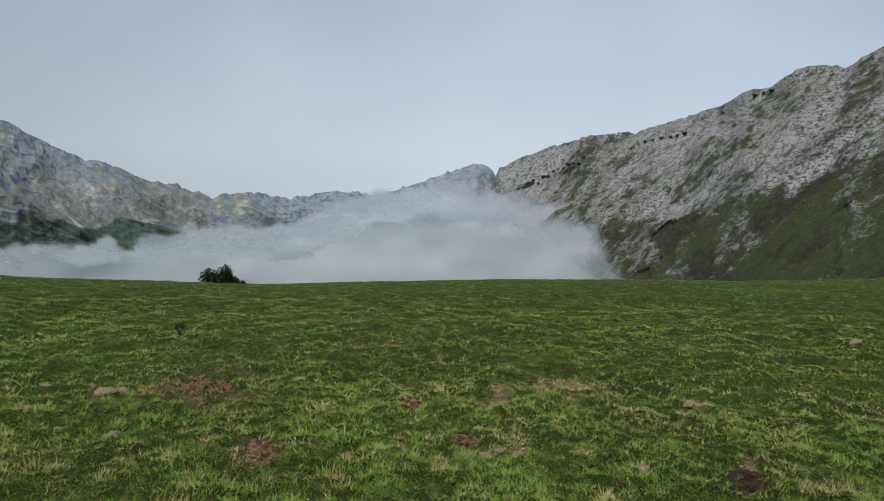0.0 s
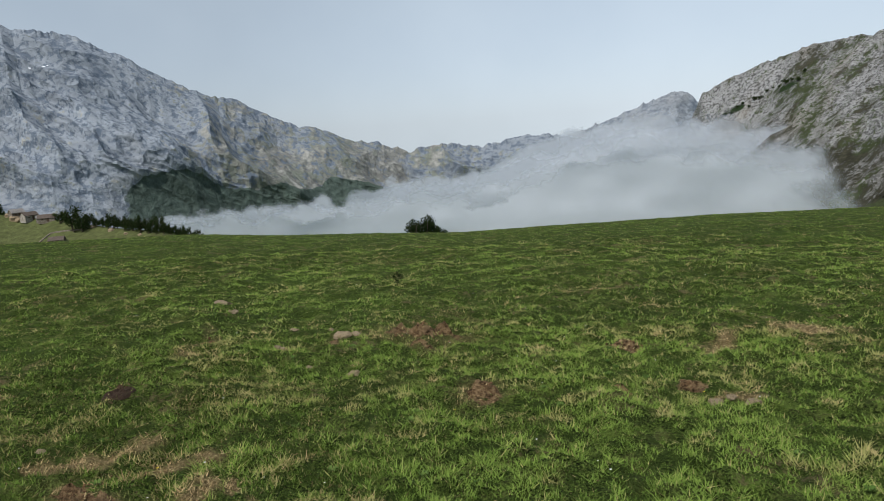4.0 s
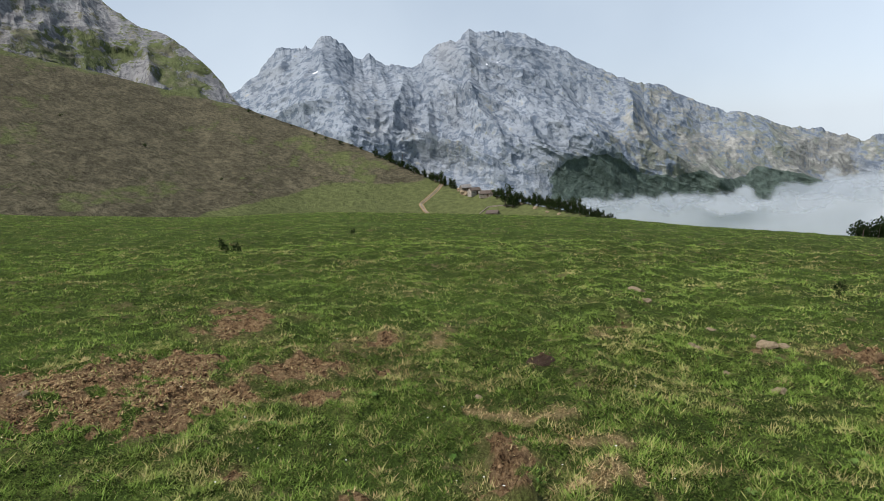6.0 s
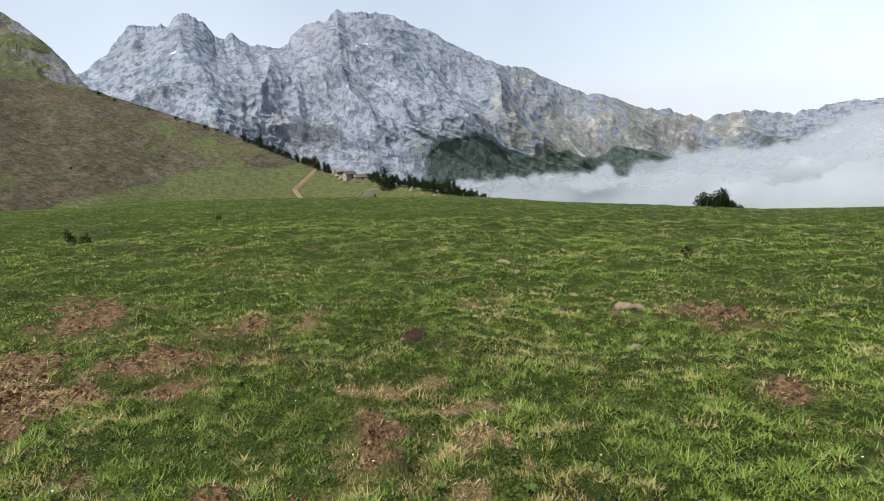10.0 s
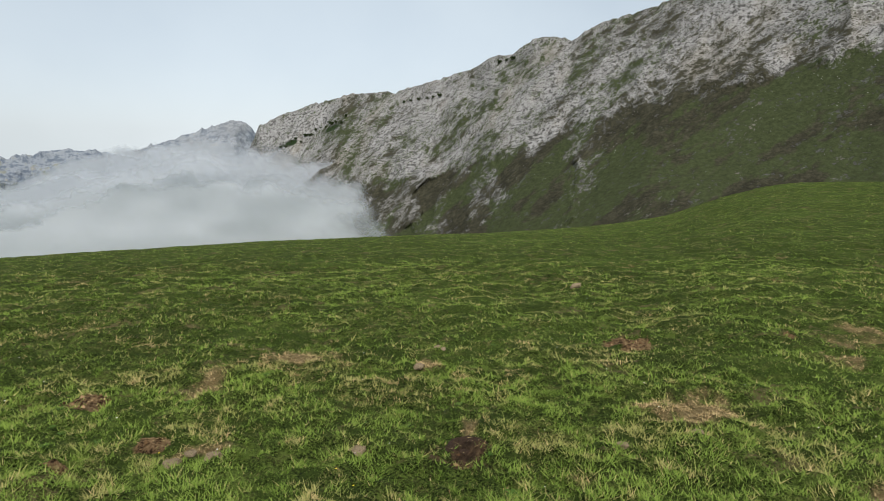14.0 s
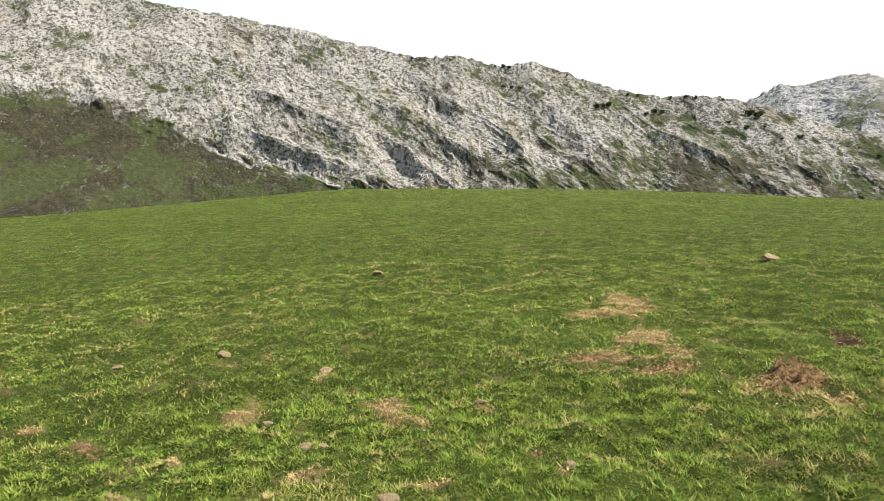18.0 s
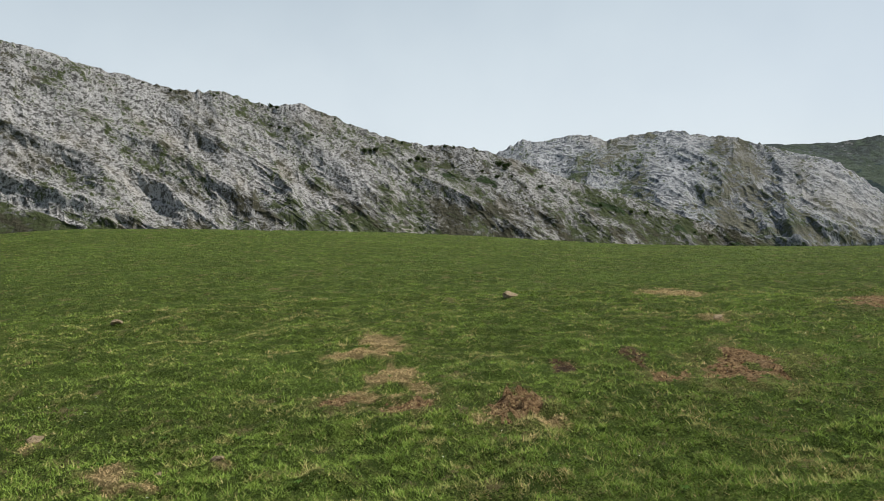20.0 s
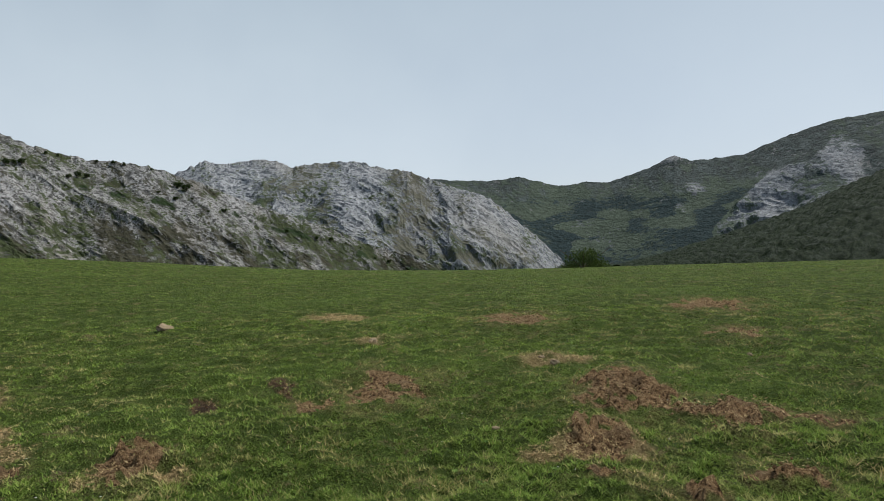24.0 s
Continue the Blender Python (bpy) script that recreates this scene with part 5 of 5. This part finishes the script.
STONES_RIGHT = [(7.26, 1.03, 0.1), (5.37, 1.85, 0.06), (4.44, 0.34, 0.07), (4.67, -0.68, 0.05), (8.0, 3.29, 0.08), (4.77, 1.93, 0.04), (5.2, 0.89, 0.06), (5.3, 0.8, 0.05), (5.92, 1.28, 0.05),
                (4.81, 0.77, 0.03), (13.88, 0.84, 0.14), (5.91, 0.09, 0.05), (5.85, -0.28, 0.05), (13.3, -6.73, 0.22), (5.81, -0.3, 0.05), (7.96, 2.16, 0.09), (4.15, -4.85, 0.05),
                (3.39, -9.23, 0.05), (5.21, -7.61, 0.09), (5.5, -7.75, 0.07), (8.58, -7.72, 0.12)]
for k, (x, y, s) in enumerate(STONES_AHEAD + STONES_LEFT + STONES_RIGHT):
    ob = tagged(new("stone", stone_meshes[k % 6]), "pale weathered stone half sunk in the turf", "stone", "stones in the pasture")
    ob.matrix_basis = Matrix.LocRotScale((x, y, at_ground(x, y) + s * 0.06), Euler((rnd.uniform(-0.3, 0.3), rnd.uniform(-0.3, 0.3), rnd.uniform(0, 6))), Vector((s * 0.8, s * 0.8, s * 0.7)))
dung_mat, dn, db = mat("dried_dung")
dn.links.new(ramp(dn, tex(dn, 30, 5, 0.7), [(0.3, (0.035, 0.025, 0.018)), (0.6, (0.1, 0.066, 0.046)), (0.8, (0.18, 0.12, 0.085))]), db.inputs["Base Color"])
db.inputs["Roughness"].default_value = 0.85
bump(dn, db, tex(dn, 60, 5, 0.8), 0.02, 1.0)


def dung_mesh(seed):
    """A low crumbled mound that thins out to its rim."""
    bm = bmesh.new()
    ringsz = []
    for i in range(11):
        row = []
        for j in range(26):
            t, rr_ = j * 2 * math.pi / 26, i / 10
            w = 1 + 0.25 * noise.noise(Vector((math.cos(t), math.sin(t), seed * 3.7)))
            x, y = math.cos(t) * rr_ * w, math.sin(t) * rr_ * w * 0.8
            h = 0.26 * (1 - rr_ ** 2) * (0.4 + 1.4 * abs(noise.noise(Vector((x * 3.1, y * 3.1, seed))))) + 0.2 * noise.noise(Vector((x * 9, y * 9, seed))) * (1 - rr_)
            row.append(bm.verts.new((x, y, h if i < 10 else -0.12)))
        ringsz.append(row)
    for lo, hi in zip(ringsz, ringsz[1:]):
        for j in range(26):
            bm.faces.new((lo[j], hi[j], hi[(j + 1) % 26], lo[(j + 1) % 26]))
    bmesh.ops.remove_doubles(bm, verts=bm.verts, dist=1e-4)
    me = bpy.data.meshes.new("dung_pat")
    bm.to_mesh(me)
    bm.free()
    me.materials.append(dung_mat)
    return me


dung_meshes = [dung_mesh(20 + k) for k in range(3)]
for k, (x, y, s) in enumerate([(x, y, 0.9 * w) for x, y, w, d in DUNG] + [(-11.4, -0.2, 0.25), (-9.0, -0.35, 0.14)]):
    ob = tagged(new("dung_pat", dung_meshes[k % 3]), "dark crumbled dung pat lying on the grass", "dung", "dung pats")
    put(ob, Vector((x, y, at_ground(x, y))), rnd.uniform(0, 6), s)

# loose clods and crumbs of soil on the bare places
cx, cy = patch_points(SOIL, 900, 15.0)
cs = spots(cx, cy, SOIL)
k = rng.random(len(cx)) < cs * 0.8
cx, cy, cs = cx[k], cy[k], cs[k]
cz = ground_height(cx, cy, cs)
n = len(cx)
size = 0.004 + 0.018 * rng.random(n) ** 6
octa = np.array([(1, 0, 0), (-0.8, 0.2, 0.1), (0.1, 0.9, 0), (-0.1, -1, 0.1), (0.15, 0, 0.8), (0, 0.1, -0.6)])
ov = octa[None] * size[:, None, None] * rng.uniform(0.6, 1.3, (n, 6, 1))
t = rng.uniform(0, 6.3, n)
ox, oy = ov[:, :, 0] * np.cos(t)[:, None] - ov[:, :, 1] * np.sin(t)[:, None], ov[:, :, 0] * np.sin(t)[:, None] + ov[:, :, 1] * np.cos(t)[:, None]
cv = np.stack([ox + cx[:, None], oy + cy[:, None], ov[:, :, 2] + (cz + size * 0.3)[:, None]], -1).reshape(-1, 3)
tri = np.array([(0, 2, 4), (2, 1, 4), (1, 3, 4), (3, 0, 4), (2, 0, 5), (1, 2, 5), (3, 1, 5), (0, 3, 5)])
cf = (tri[None] + 6 * np.arange(n)[:, None, None]).reshape(-1, 3)
clod_me = bpy.data.meshes.new("soil_clods")
raw_mesh(clod_me, cv, cf, flat=True)
clod_mat, cn, cb = mat("clod")
geo = cn.nodes.new("ShaderNodeNewGeometry")
cn.links.new(ramp(cn, geo.outputs["Random Per Island"], [(0.1, (0.08, 0.046, 0.024)), (0.5, (0.2, 0.12, 0.06)), (0.9, (0.33, 0.22, 0.12))]), cb.inputs["Base Color"])
cb.inputs["Roughness"].default_value = 0.95
clod_me.materials.append(clod_mat)
tagged(new("soil_clods", clod_me), "loose brown crumbs of trampled soil", "soil", kind="stuff")

# small white and yellow flower heads in the turf
fx, fy = grass_points(420, 3.0, 14, 0.9)
fz = ground_height(fx, fy)
fv, ff, fc = [], [], []
for x, y, z in zip(fx, fy, fz):
    h, s = rnd.uniform(0.03, 0.06), rnd.uniform(0.003, 0.007)
    b0 = len(fv)
    tone = 1.0 if rnd.random() < 0.08 else 0.0
    for j in range(6):
        fv.append((x + math.cos(j * 1.047) * s, y + math.sin(j * 1.047) * s, z + h + 0.003 * (j % 2)))
        fc.append(tone)
    for a_, b_, c_ in ((0, 1, 2), (0, 2, 3), (0, 3, 4), (0, 4, 5)):
        ff.append((b0 + a_, b0 + b_, b0 + c_))
flower_me = bpy.data.meshes.new("flowers")
raw_mesh(flower_me, np.array(fv), np.array(ff), {"tone": np.array(fc)})
flower_mat, fn, fb = mat("petal")
fn.links.new(mix(fn, attr(fn, "tone"), (0.7, 0.7, 0.62), (0.75, 0.6, 0.04)), fb.inputs["Base Color"])
flower_me.materials.append(flower_mat)
tagged(new("flowers", flower_me), "tiny white and yellow flower heads", "flower", kind="stuff")


# broad-leaved weeds pressed flat in the turf
wx_, wy_ = grass_points(220, 2.3, 9, 0.9)
wz_ = ground_height(wx_, wy_)
ws_ = spots(wx_, wy_, SOIL)
wv, wf, wt = [], [], []
for x, y, z, bare in zip(wx_, wy_, wz_, ws_):
    if bare > 0.4:
        continue
    turn, tone = rnd.uniform(0, 6.3), rnd.random()
    for j in range(rnd.randint(5, 9)):
        a, ln_ = turn + j * 0.85 + rnd.uniform(-0.2, 0.2), rnd.uniform(0.02, 0.045)
        c, s_, w = math.cos(a), math.sin(a), ln_ * 0.2
        b0 = len(wv)
        wv += [(x, y, z + 0.012), (x + c * ln_ * 0.55 - s_ * w, y + s_ * ln_ * 0.55 + c * w, z + 0.034), (x + c * ln_, y + s_ * ln_, z + 0.026),
               (x + c * ln_ * 0.55 + s_ * w, y + s_ * ln_ * 0.55 - c * w, z + 0.034)]
        wf.append((b0, b0 + 3, b0 + 2, b0 + 1))
        wt += [tone] * 4
weed_me = bpy.data.meshes.new("weeds")
raw_mesh(weed_me, np.array(wv), np.array(wf), {"tone": np.array(wt)})
weed_mat, wnt, wb = mat("weed_leaf")
wnt.links.new(mix(wnt, attr(wnt, "tone"), (0.05, 0.1, 0.018), (0.11, 0.17, 0.04)), wb.inputs["Base Color"])
wb.inputs["Roughness"].default_value = 0.8
weed_me.materials.append(weed_mat)
tagged(new("weeds", weed_me), "flat rosettes of broad-leaved weeds in the turf", "weed", kind="stuff")


def thistle(label, x, y, size, seed):
    """A dry upright thistle: a stem, side shoots and spiny leaves."""
    root = tagged(new("thistle"), label, "plant", "thistles")
    r = random.Random(seed)
    bm = bmesh.new()
    limb(bm, (0, 0, -0.05), (0.03, 0.02, 0.5), 0.008, 0.004, 5)
    part("stem", bm, bark, root)
    for k in range(6):
        bm = bmesh.new()
        t, z = k * 1.1, 0.12 + 0.06 * k
        limb(bm, (0.01, 0.01, z), (math.cos(t) * 0.2, math.sin(t) * 0.2, z + 0.14), 0.004, 0.002, 4)
        part("shoot", bm, bark, root)
    bm = bmesh.new()
    leaf_cloud(bm, 160, (0, 0, 0.28), (0.26, 0.26, 0.28), 0.07, seed, 10)
    part("leaves", bm, leaf_dark, root)
    put(root, Vector((x, y, at_ground(x, y))), r.uniform(0, 6), size)


for az_, r_, sz in ((71.3, 13.5, 0.6), (70.4, 13.8, 0.5), (60.5, 17.0, 0.4), (22.0, 9.5, 0.4)):
    q = bearing(az_, r_)
    thistle("dark straggly thistle standing in the turf", q.x, q.y, sz, int(az_))
